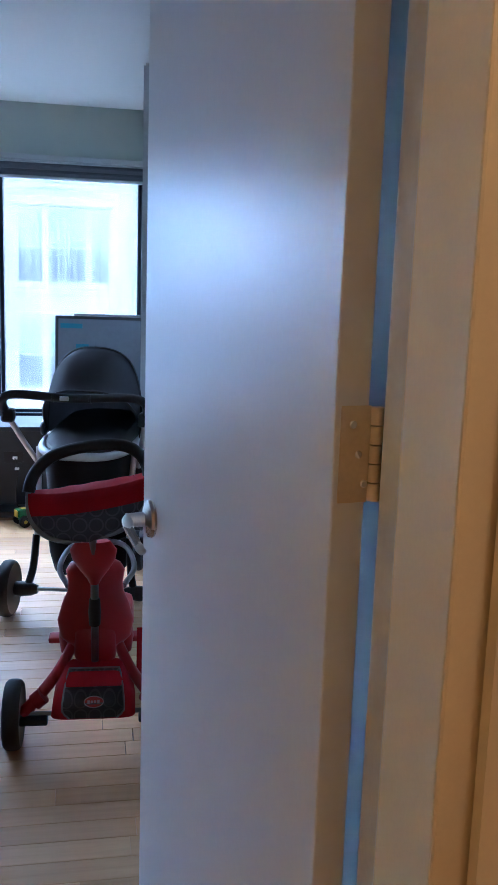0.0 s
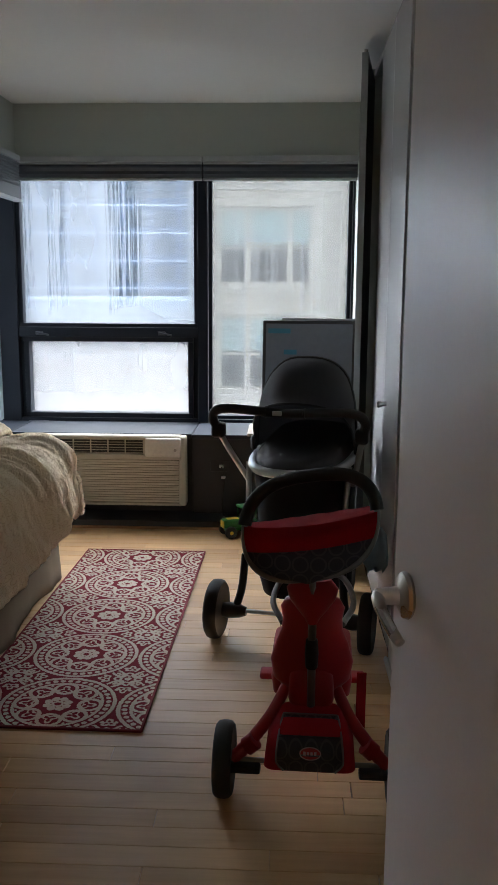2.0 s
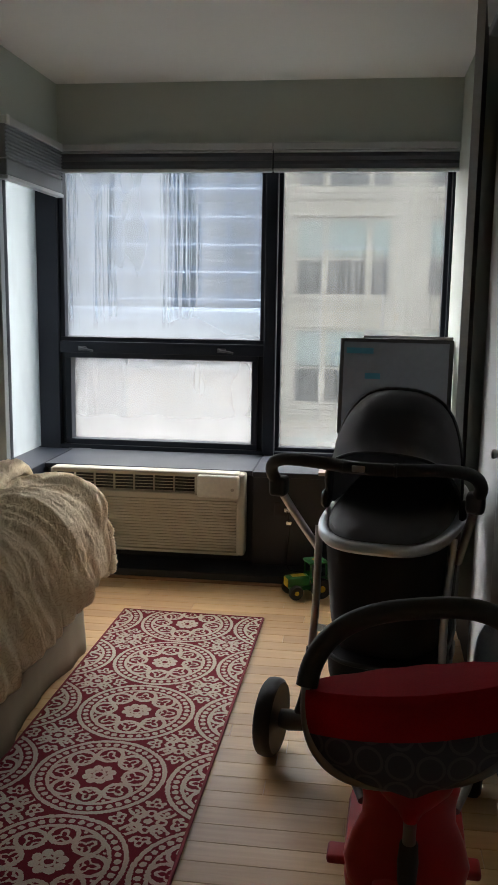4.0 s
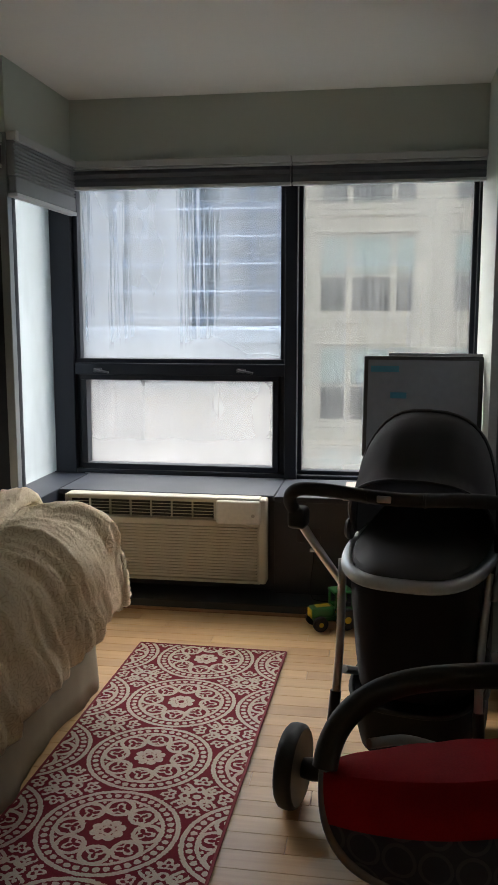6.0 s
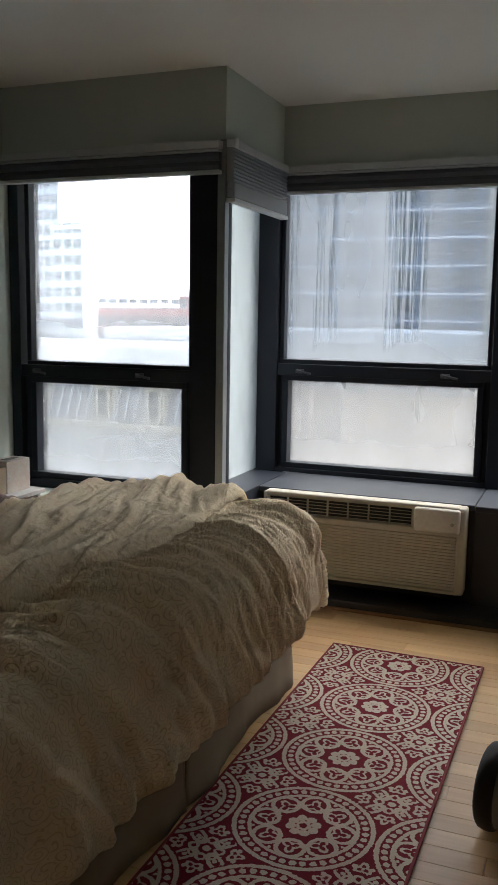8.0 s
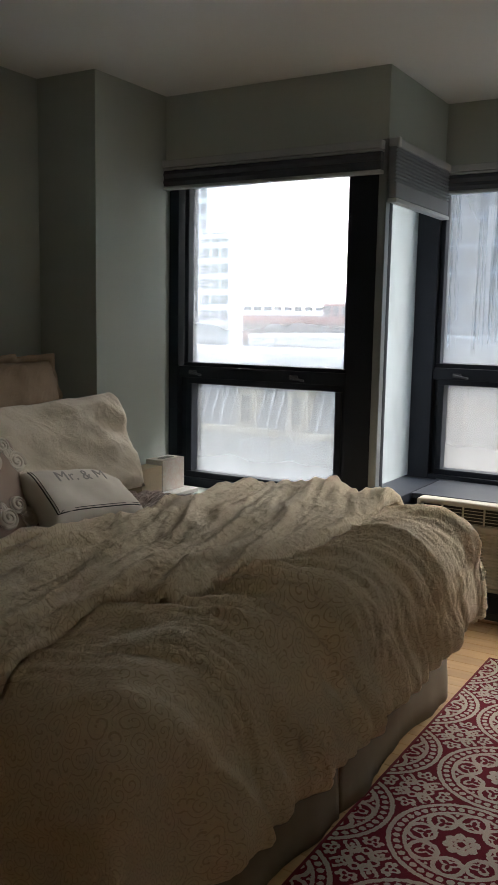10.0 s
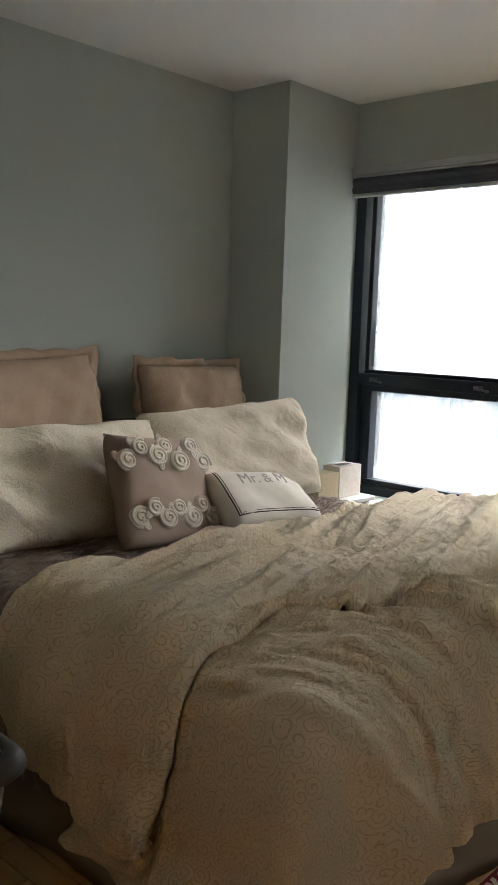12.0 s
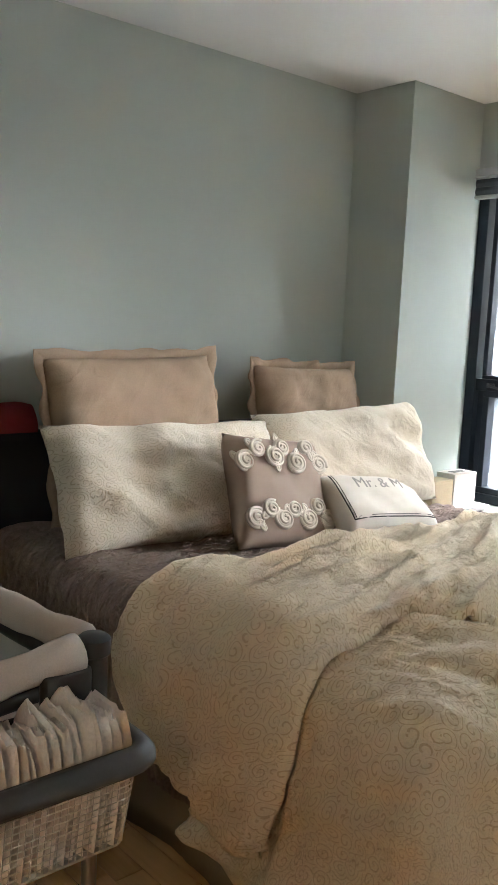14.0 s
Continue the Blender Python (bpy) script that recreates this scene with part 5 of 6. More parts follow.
for inset, r in ((0.0, 0.0024), (0.010, 0.0014)):
    line = [on_cover(-0.262 + inset, 0.130 - 0.23 * i / 12) for i in range(13)] + [on_cover(-0.262 + inset + (0.50 - inset) * i / 30, -0.100 + inset) for i in range(1, 31)]
    part("stripe", tube(line, r, None, 6), INK, mrp, "black stitched stripe", True)
font = bpy.data.curves.new("lettering", "FONT")
font.body, font.size, font.extrude = "Mr. & M", 0.088, 0.0006
txt = bpy.data.objects.new("lettering_source", font)
scene.collection.objects.link(txt)
bpy.context.view_layer.update()
dg = bpy.context.evaluated_depsgraph_get()
tm = bpy.data.meshes.new_from_object(txt.evaluated_get(dg))
bpy.data.objects.remove(txt)
bm = bmesh.new()
bm.from_mesh(tm)
bmesh.ops.subdivide_edges(bm, edges=[e for e in bm.edges if e.calc_length() > 0.03], cuts=2)
for v in bm.verts:
    v.co = on_cover(v.co.x - 0.175, v.co.y * 0.9 + 0.045, 0.0075 + v.co.z)
part("lettering", bm, mat("grey_print", (0.30, 0.275, 0.25), 0.85), mrp, "dark grey printed letters")

# red blanket folded over the headboard
bm = loft([[(-3.64 + 0.075 * math.cos(a), y, 0.985 + (0.115 * (0.75 + 0.25 * math.sin((y - 2.5) * 4.0)) + 0.008 * fbm(y * 6, a)) * math.sin(a)) for a in [i * math.pi / 14 for i in range(15)]] for y in [2.66 + 0.03 * k for k in range(18)]])
solid("red_blanket", bm, mat("red_fleece", (0.22, 0.018, 0.020), 0.9, vary=0.2, scale=9, fine=240, bump=0.35, depth=0.003), "red fleece blanket folded over the headboard", "blanket", smooth=True, auto=60)

# bedside table with tissue boxes
side_table = thing("bedside_table", (-3.05, 5.2, 0), "small pale bedside table between the bed and the window", "bedside table")
TBL = mat("pale_table_paint", (0.55, 0.54, 0.51), 0.4)
part("tabletop", box(-3.30, -3.08, 5.01, 5.47, 0.535, 0.557, 0.004), TBL, side_table)
for x in (-3.28, -3.13):
    for y in (5.03, 5.43):
        part("leg", box(x, x + 0.03, y, y + 0.025, 0.0, 0.535, 0.003), TBL, side_table)
tis = thing("tissue_box", (-3.2, 5.34, 0.557), "pale floral tissue box on the bedside table", "tissue box")
TM = mat("floral_card", (0.62, 0.64, 0.60), 0.55, vary=0.3, scale=26, fine=80, bump=0.0, tint=(0.56, 0.44, 0.38))
part("carton", box(-3.26, -3.15, 5.245, 5.435, 0.558, 0.722, 0.003, m=None), TM, tis)
part("opening", box(-3.225, -3.185, 5.29, 5.39, 0.7222, 0.7232), mat("box_slot", (0.12, 0.11, 0.1), 0.7), tis)
solid("small_carton", box(-3.24, -3.14, 5.06, 5.225, 0.558, 0.700, 0.003), mat("tan_card", (0.50, 0.41, 0.27), 0.7, vary=0.12, scale=12, fine=120), "small tan cardboard carton on the bedside table", "carton")

# ---- stroller ----
FABRIC = mat("black_stroller_fabric", (0.016, 0.016, 0.018), 0.85, vary=0.25, scale=10, fine=350, bump=0.3, depth=0.001, spec=0.3)
HOODF = mat("charcoal_hood_fabric", (0.075, 0.075, 0.079), 0.75, vary=0.2, scale=8, fine=350, bump=0.3, depth=0.001, spec=0.35)
FOAM = mat("black_foam_grip", (0.014, 0.014, 0.015), 0.55, vary=0.2, scale=12, fine=260, bump=0.15)
ALU = mat("brushed_aluminium", (0.62, 0.62, 0.62), 0.3, 1.0, vary=0.06, scale=12, fine=220, bump=0.03)


class Rig:
    """Collects the parts of a thing that is modelled about its own origin and then posed."""

    def __init__(self, owner, m):
        self.owner, self.m = owner, m

    def add(self, name, bm, material, label="", parent=None, auto=40):
        bmesh.ops.transform(bm, matrix=self.m, verts=bm.verts)
        return part(name, bm, material, parent or self.owner, label, True, auto)


def wheel(rig, x, y, r, w, hub, name="wheel"):
    mx = Matrix.Translation((x, y, r)) @ Matrix.Rotation(radians(90), 4, "Y")
    t = rig.add(name, lathe([(r * 0.74, -w * 0.42), (r * 0.90, -w / 2), (r * 0.975, -w * 0.36), (r, -w * 0.12), (r, w * 0.12), (r * 0.975, w * 0.36), (r * 0.90, w / 2), (r * 0.74, w * 0.42)], mx, 36), TYRE)
    rig.add("rim", lathe([(0, -w * 0.30), (r * 0.22, -w * 0.38), (r * 0.30, -w * 0.22), (r * 0.64, -w * 0.18), (r * 0.75, -w * 0.36), (r * 0.75, w * 0.36), (r * 0.64, w * 0.18), (r * 0.30, w * 0.22), (r * 0.22, w * 0.38), (0, w * 0.30)], mx, 30), hub, "", t)
    return t


def stroller():
    s = thing("stroller", (-0.335, 4.10, 0), "black pram with charcoal hood, silver rim and foam handle", "stroller")
    g = Rig(s, Matrix.Translation((-0.335, 4.105, 0)) @ Matrix.Rotation(radians(-12), 4, "Z"))
    for x in (-0.318, 0.318):
        wheel(g, x, 0.0, 0.125, 0.055, BLACKP)
        k = 1 if x > 0 else -1
        g.add("hub_carrier", lathe([(0, 0), (0.030, 0), (0.034, 0.03), (0.028, 0.075), (0.018, 0.10), (0, 0.10)], Matrix.Translation((x - 0.03 * k, 0, 0.125)) @ Matrix.Rotation(radians(-90 * k), 4, "Y"), 16), BLACKP)
        # legs and side tubes
        g.add("rear_leg", tube(curve([(k * 0.235, 0.0, 0.13), (k * 0.215, 0.03, 0.22), (k * 0.205, 0.05, 0.36)]), 0.0165, None, 10), BLACKP)
        g.add("side_tube", tube(curve([(k * 0.204, 0.05, 0.36), (k * 0.202, 0.08, 0.52), (k * 0.212, 0.13, 0.74)]), 0.0125, None, 10), ALU, "silver side tube")
        g.add("handle_strut", tube(curve([(k * 0.225, 0.16, 0.66), (k * 0.262, 0.02, 0.80), (k * 0.285, -0.07, 0.895)]), 0.0125, None, 10), ALU, "silver handle strut")
        g.add("handle_joint", box(k * 0.285 - 0.026, k * 0.285 + 0.026, -0.105, -0.045, 0.875, 0.935, 0.014, None, 3), BLACKP)
        g.add("front_leg", tube([(k * 0.20, 0.12, 0.40), (k * 0.17, 0.42, 0.27), (k * 0.15, 0.66, 0.17)], 0.013, None, 8), ALU)
        wheel(g, k * 0.15, 0.70, 0.085, 0.04, BLACKP)
        g.add("front_fork", box(k * 0.15 - 0.032, k * 0.15 + 0.032, 0.65, 0.73, 0.125, 0.19, 0.015, None, 3), BLACKP)
        g.add("hood_joint", lathe([(0, 0), (0.032, 0), (0.034, 0.012), (0.026, 0.022), (0, 0.024)], Matrix.Translation((k * 0.214, 0.26, 0.80)) @ Matrix.Rotation(radians(90 * k), 4, "Y"), 16), BLACKP)
    g.add("rear_axle", tube([(-0.22, 0, 0.128), (0.22, 0, 0.128)], 0.009, None, 10), ALU, "silver rear axle")
    # handle bar
    bar = curve([(-0.285, -0.075, 0.905), (-0.300, -0.105, 0.955), (-0.275, -0.135, 0.992), (-0.20, -0.15, 1.002), (0, -0.155, 0.992), (0.20, -0.15, 1.002), (0.275, -0.135, 0.992), (0.300, -0.105, 0.955), (0.285, -0.075, 0.905)], 8)
    h = g.add("handle_bar", tube(bar, 0.0185, None, 12), FOAM, "black foam handle bar")
    for x in (-0.075, 0.075):
        g.add("grip_ring", lathe([(0.018, -0.004), (0.0205, -0.003), (0.0205, 0.003), (0.018, 0.004)], Matrix.Translation((x, -0.154, 0.994)) @ Matrix.Rotation(radians(90), 4, "Y"), 14), BLACKP, "", h)
    g.add("handle_badge", box(-0.045, -0.008, -0.179, -0.172, 0.985, 1.003, 0.003), ALU, "small silver badge", h)

    # carrycot: a rounded tub under a silver rim
    def oval(z, hw, y0, y1, n=40, dz=0.0):
        cy, hy = (y0 + y1) / 2, (y1 - y0) / 2
        out = []
        for k in range(n):
            a = 2 * math.pi * k / n
            c, q = math.cos(a), math.sin(a)
            out.append((hw * math.copysign(abs(c) ** 0.62, c), cy + hy * math.copysign(abs(q) ** 0.72, q), z + dz * (q + 1) / 2))
        return out
    tub = loft([oval(0.345, 0.170, 0.08, 0.66), oval(0.36, 0.182, 0.05, 0.70), oval(0.46, 0.192, 0.02, 0.75), oval(0.62, 0.200, -0.02, 0.78, dz=0.02), oval(0.722, 0.206, -0.04, 0.80, dz=0.05)])
    g.add("carrycot_body", tub, FABRIC, "black fabric carrycot body")
    rim = [Vector(p) for p in oval(0.733, 0.212, -0.052, 0.81, 64, 0.055)]
    g.add("carrycot_rim", tube(rim, 0.0165, None, 10, 1.2, loop=True), ALU, "silver rim round the carrycot")
    apron = loft([oval(0.736, 0.200, -0.035, 0.78, dz=0.05), oval(0.758, 0.194, -0.02, 0.75, dz=0.06), oval(0.785, 0.170, 0.06, 0.70, dz=0.07), oval(0.796, 0.10, 0.20, 0.60, dz=0.05), oval(0.80, 0.02, 0.36, 0.50, dz=0.03)])
    g.add("apron", apron, HOODF, "dark cover over the carrycot")
    # hood: arches swung back from the joints
    rings = []
    for i in range(15):
        f = i / 14
        swing = radians(-46 + 154 * f)
        ring = []
        for k in range(25):
            a = math.pi * k / 24
            pull = 1 - 0.055 * (math.sin(f * math.pi * 3) ** 2) - 0.02 * noise.noise((k * 0.35, f * 7, 2))
            rise = (0.300 + 0.085 * smooth(0.0, 0.4, f)) * math.sin(a) ** 0.72 * pull
            x = 0.212 * math.copysign(abs(math.cos(a)) ** 0.70, math.cos(a))
            ring.append((x, 0.28 + rise * math.sin(swing), 0.79 + rise * math.cos(swing)))
        rings.append(ring)
    hood = loft(rings, None, False, False)
    bmesh.ops.solidify(hood, geom=hood.faces[:], thickness=0.006)
    g.add("hood", hood, HOODF, "charcoal folding hood", auto=70)
    for i in (0, 5):
        pts = [(p[0] * 1.012, p[1], p[2] + 0.002) for p in rings[i]]
        g.add("hood_hoop", tube(pts, 0.006, None, 6), BLACKP)
    # shopping basket
    basket = loft([oval(0.165, 0.15, 0.08, 0.60), oval(0.175, 0.17, 0.05, 0.64), oval(0.255, 0.19, 0.03, 0.66), oval(0.335, 0.198, 0.015, 0.68)])
    g.add("basket", basket, FABRIC, "black fabric basket")
    g.add("basket_rim", tube([Vector(p) for p in oval(0.337, 0.200, 0.012, 0.685, 48)], 0.008, None, 8, loop=True), FOAM)
    return s


stroller()
cloth = loft([[(0.0 + 0.05 * math.cos(a) * f, 4.02 + 0.012 * math.sin(a) * f + 0.01 * math.sin(3 * a), 0.36 + 0.17 * h + 0.012 * math.sin(5 * a + h * 3)) for a in [k * 6.283 / 16 for k in range(16)]] for h, f in ((0, 0.6), (0.2, 1), (0.5, 0.9), (0.8, 0.8), (1, 0.4))])
solid("blue_cloth", cloth, mat("pale_denim", (0.20, 0.27, 0.33), 0.9, vary=0.2, scale=20, fine=200, bump=0.3), "pale blue cloth tucked beside the pram basket", "cloth", smooth=True)

# ---- tricycle ----
RED = mat("red_plastic", (0.40, 0.012, 0.018), 0.42, vary=0.10, scale=6, fine=200, bump=0.05)
REDF = mat("red_nylon", (0.40, 0.015, 0.024), 0.85, vary=0.2, scale=10, fine=300, bump=0.25, depth=0.001, spec=0.12)


def ring_cloth(name, base, line, cell):
    """Nylon printed with a lattice of touching rings."""
    m = bpy.data.materials.new(name)
    m.use_nodes = True
    tree = m.node_tree
    n, l = tree.nodes, tree.links
    p = n["Principled BSDF"]
    co, sep, fine, mix = n.new("ShaderNodeTexCoord"), n.new("ShaderNodeSeparateXYZ"), n.new("ShaderNodeTexNoise"), n.new("ShaderNodeMix")
    l.new(co.outputs["Object"], sep.inputs[0])
    a, b = Sum(tree, sep.outputs[0]) * (1 / cell), Sum(tree, sep.outputs[2]) * (1 / cell)
    a, b = a - a.do("ROUND"), b - b.do("ROUND")
    ink = (a * a + b * b).do("SQRT").near(0.43, 0.05)
    mix.data_type = "RGBA"
    mix.inputs["A"].default_value, mix.inputs["B"].default_value = (*base, 1), (*line, 1)
    l.new(ink.socket, mix.inputs["Factor"])
    l.new(mix.outputs["Result"], p.inputs["Base Color"])
    p.inputs["Roughness"].default_value, p.inputs["Specular IOR Level"].default_value = 0.85, 0.2
    fine.inputs["Scale"].default_value = 300
    bp = n.new("ShaderNodeBump")
    bp.inputs["Strength"].default_value, bp.inputs["Distance"].default_value = 0.25, 0.001
    l.new(co.outputs["Object"], fine.inputs["Vector"])
    l.new(fine.outputs["Fac"], bp.inputs["Height"])
    l.new(bp.outputs[0], p.inputs["Normal"])
    return m


GREYF = ring_cloth("grey_ring_patterned_nylon", (0.085, 0.08, 0.088), (0.135, 0.125, 0.13), 0.044)
STEEL = mat("grey_steel_tube", (0.20, 0.195, 0.195), 0.35, 0.7, vary=0.08, scale=12, fine=200, bump=0.03)


def tricycle():
    s = thing("tricycle", (-0.280, 3.02, 0), "red push tricycle with a grey-patterned pouch and padded handle", "tricycle")
    g = Rig(s, Matrix.Translation((-0.283, 3.015, 0)) @ Matrix.Rotation(radians(-2.5), 4, "Z"))
    for k in (-1, 1):
        wheel(g, k * 0.247, 0.0, 0.109, 0.052, BLACKP)
        g.add("axle_arm", tube(curve([(k * 0.225, 0.0, 0.105), (k * 0.175, 0.03, 0.150), (k * 0.115, 0.08, 0.215), (k * 0.07, 0.16, 0.28)]), lambda t: 0.021 - 0.004 * t, None, 10), RED)
        g.add("arm_collar", lathe([(0, 0), (0.027, 0), (0.027, 0.035), (0, 0.035)], Matrix.Translation((k * 0.185, 0.02, 0.138)) @ Matrix.Rotation(radians(-50 * k), 4, "Y"), 14), RED)
        g.add("foot_peg", box(k * 0.185 - 0.045, k * 0.185 + 0.045, -0.045, -0.005, 0.088, 0.108, 0.006), BLACKP, "black foot peg")
        g.add("foot_rest", box(k * 0.125 - 0.045, k * 0.125 + 0.045, 0.33, 0.39, 0.200, 0.222, 0.008, None, 3), RED)
        g.add("seat_lobe", lathe([(0, -0.045), (0.038, -0.04), (0.046, 0), (0.038, 0.04), (0, 0.045)], Matrix.Translation((k * 0.088, 0.215, 0.275)) @ Matrix.Diagonal((0.8, 0.9, 1.25, 1)), 14), RED)
        g.add("buckle_strap", loft([[(k * 0.148 + dx, 0.10 + 0.02 * f, 0.345 - 0.20 * f + 0.01 * math.sin(f * 6)) for dx in (-0.014, 0.014)] + [(k * 0.148 + dx, 0.106 + 0.02 * f, 0.345 - 0.20 * f + 0.01 * math.sin(f * 6)) for dx in (0.014, -0.014)] for f in [i / 8 for i in range(9)]]), REDF, "red harness strap") if k > 0 else None
    g.add("rear_axle", tube([(-0.24, 0, 0.109), (0.24, 0, 0.109)], 0.008, None, 8), STEEL)

    # trunk with a patterned flap
    def slab(z, hw, y0, y1, c=0.03, n=6):
        pts = []
        for cx, cy, a0 in ((hw - c, y1 - c, 0), (-hw + c, y1 - c, 90), (-hw + c, y0 + c, 180), (hw - c, y0 + c, 270)):
            pts += [(cx + c * math.cos(radians(a0 + 90 * i / n)), cy + c * math.sin(radians(a0 + 90 * i / n)), z) for i in range(n + 1)]
        return pts
    trunk = g.add("trunk", loft([slab(0.110, 0.112, -0.050, 0.13), slab(0.119, 0.130, -0.064, 0.14), slab(0.170, 0.124, -0.050, 0.14), slab(0.212, 0.104, 0.00, 0.13), slab(0.236, 0.088, 0.05, 0.12)]), REDF, "red fabric rear trunk")
    flap = bmesh.new()
    rows = []
    for i in range(11):
        f = i / 10
        z, y = 0.124 + 0.114 * f, -0.0695 + 0.016 * f + 0.098 * smooth(0.36, 1.0, f)
        hw = 0.092 + 0.008 * math.sin(f * 3.1) - 0.014 * f
        if f < 0.15:
            hw -= 0.02 * (1 - f / 0.15)
        rows.append([(-hw + 2 * hw * k / 10, y - 0.002, z) for k in range(11)])
    loft(rows, flap, False, False)
    bmesh.ops.solidify(flap, geom=flap.faces[:], thickness=0.004)
    fl = g.add("trunk_flap", flap, GREYF, "grey patterned flap", trunk)
    g.add("flap_piping", tube([Vector(rows[i][0]) for i in range(11)] + [Vector(rows[10][k]) for k in range(1, 11)] + [Vector(rows[10 - i][10]) for i in range(1, 11)], 0.0030, None, 6), mat("pale_piping", (0.20, 0.18, 0.18), 0.8), "", fl)
    logo = Matrix.Translation((0.002, -0.060, 0.172)) @ Matrix.Rotation(radians(68), 4, "X")
    g.add("logo_patch", lathe([(0, 0), (0.031, 0), (0.031, 0.0022), (0, 0.0022)], logo @ Matrix.Diagonal((1, 0.58, 1, 1)), 28), mat("red_logo", (0.40, 0.03, 0.035), 0.6), "plain red oval patch", fl)
    g.add("logo_ring", tube([logo @ Vector((0.029 * math.cos(a), 0.0168 * math.sin(a), 0.003)) for a in [i * 6.283 / 28 for i in range(28)]], 0.0013, None, 6, loop=True), mat("pale_logo_line", (0.5, 0.40, 0.40), 0.6), "", fl)
    bars = bmesh.new()
    for i, (x, h) in enumerate(((-0.016, 0.010), (-0.006, 0.008), (0.004, 0.008), (0.014, 0.010))):
        box(x - 0.0035, x + 0.0035, -h / 2, h / 2, 0.0024, 0.0036, bm=bars, m=None)
    bmesh.ops.transform(bars, matrix=logo, verts=bars.verts)
    g.add("logo_bars", bars, MATS["pale_logo_line"], "", fl)
    # seat base and hourglass backrest
    g.add("seat_post", loft([slab(0.225, 0.062, 0.10, 0.21), slab(0.25, 0.068, 0.09, 0.23), slab(0.33, 0.066, 0.095, 0.24), slab(0.355, 0.05, 0.11, 0.23)]), RED, "", None, 50)
    g.add("seat", loft([slab(0.315, 0.115, 0.16, 0.42, 0.05), slab(0.33, 0.125, 0.15, 0.44, 0.05), slab(0.352, 0.12, 0.155, 0.435, 0.05), slab(0.358, 0.10, 0.18, 0.41, 0.05)]), RED, "", None, 50)
    back = []
    for z, hw, y in ((0.27, 0.085, 0.140), (0.30, 0.115, 0.138), (0.36, 0.124, 0.130), (0.42, 0.108, 0.122), (0.465, 0.090, 0.115), (0.50, 0.088, 0.108), (0.54, 0.094, 0.100), (0.565, 0.080, 0.097), (0.578, 0.05, 0.097)):
        back.append([(hw * math.copysign(abs(math.cos(a)) ** 0.7, math.cos(a)), y + 0.032 * math.sin(a) + 0.02 * (abs(math.cos(a))), z) for a in [i * 2 * math.pi / 24 for i in range(24)]])
    g.add("backrest", loft(back), RED, "hourglass red backrest", None, 60)
    g.add("push_pole", tube([(0.0, 0.085, 0.245), (0.0, 0.02, 0.56), (0.0, -0.185, 0.77)], 0.0125, None, 12), STEEL, "grey steel push pole")
    g.add("pole_sleeve", lathe([(0.0125, 0), (0.018, 0.004), (0.020, 0.05), (0.017, 0.095), (0.0125, 0.10)], Matrix.Translation((0, 0.058, 0.375)) @ Matrix.Rotation(radians(11), 4, "X"), 14), FOAM)
    g.add("pole_yoke", loft([[(hw * math.cos(a), 0.035 - 0.85 * max(0, z - 0.54) + 0.026 * math.sin(a), z) for a in [i * 2 * math.pi / 20 for i in range(20)]] for z, hw in ((0.525, 0.016), (0.54, 0.024), (0.58, 0.046), (0.62, 0.064), (0.665, 0.070), (0.70, 0.05))]), RED, "", None, 60)
    # handle loop: padded above, bare steel below
    loop = []
    for i in range(64):
        a = 2 * math.pi * i / 64 - math.pi / 2
        c, q = math.cos(a), math.sin(a)
        x = 0.166 * math.copysign(abs(c) ** 0.72, c)
        z = 0.875 + (0.118 if q > 0 else 0.130) * math.copysign(abs(q) ** 0.86, q)
        loop.append(Vector((x - 0.008, -0.195 + (z - 0.875) * 0.30, z + 0.15 * x)))
    g.add("handle_loop", tube(loop, 0.0080, None, 10, loop=True), STEEL, "grey steel handle loop")
    top = [p for i, p in enumerate(loop) if 17 <= i <= 47]
    g.add("handle_grip", tube(top, 0.0170, None, 12), FOAM, "black padded handle grip")
    # pouch hung in the loop
    rows = []
    for i in range(13):
        f = i / 12
        z = 0.742 + 0.148 * f
        hw = 0.166 * max(0.02, 1 - (1 - f) ** 2.6) ** 0.55
        depth = 0.058 * math.sin(f * 2.4 + 0.4)
        rows.append([(-0.008 + hw * c, -0.205 + (z - 0.875) * 0.30 - depth * (1 - c * c) * 0.75, z + 0.15 * hw * c - 0.012 * (1 - c * c) * (f > 0.9)) for c in [-1 + 2 * k / 20 for k in range(21)]])
    def pouch(i0, i1, name, material, label):
        bm = loft(rows[i0:i1 + 1], None, False, False)
        bmesh.ops.solidify(bm, geom=bm.faces[:], thickness=0.006)
        g.add(name, bm, material, label, None, 70)
    pouch(0, 7, "pouch", GREYF, "grey patterned lower pouch")
    pouch(7, 12, "pouch_band", REDF, "red upper band of the pouch")
    lid = []
    for f in (0, 0.3, 0.6, 1.0):
        lid.append([(p[0] * (1 - 0.12 * f), p[1] + 0.12 * f * (1 - 0.45 * (abs(p[0]) / 0.16) ** 2), p[2] - 0.002 + 0.012 * math.sin(2.2 * f) - 0.012 * f + 0.001 * f * math.sin(i * 1.3)) for i, p in enumerate(rows[12])])
    bm = loft(lid, None, False, False)
    bmesh.ops.solidify(bm, geom=bm.faces[:], thickness=0.005)
    g.add("pouch_lid", bm, REDF, "red nylon pouch top", None, 70)
    # ring round the seat, front fork and wheel
    g.add("guard_ring", tube(curve([(-0.09, 0.16, 0.47), (-0.125, 0.27, 0.50), (-0.09, 0.42, 0.53), (0.0, 0.46, 0.535), (0.09, 0.42, 0.53), (0.125, 0.27, 0.50), (0.09, 0.16, 0.47)]), 0.0095, None, 10), STEEL, "grey steel guard ring")
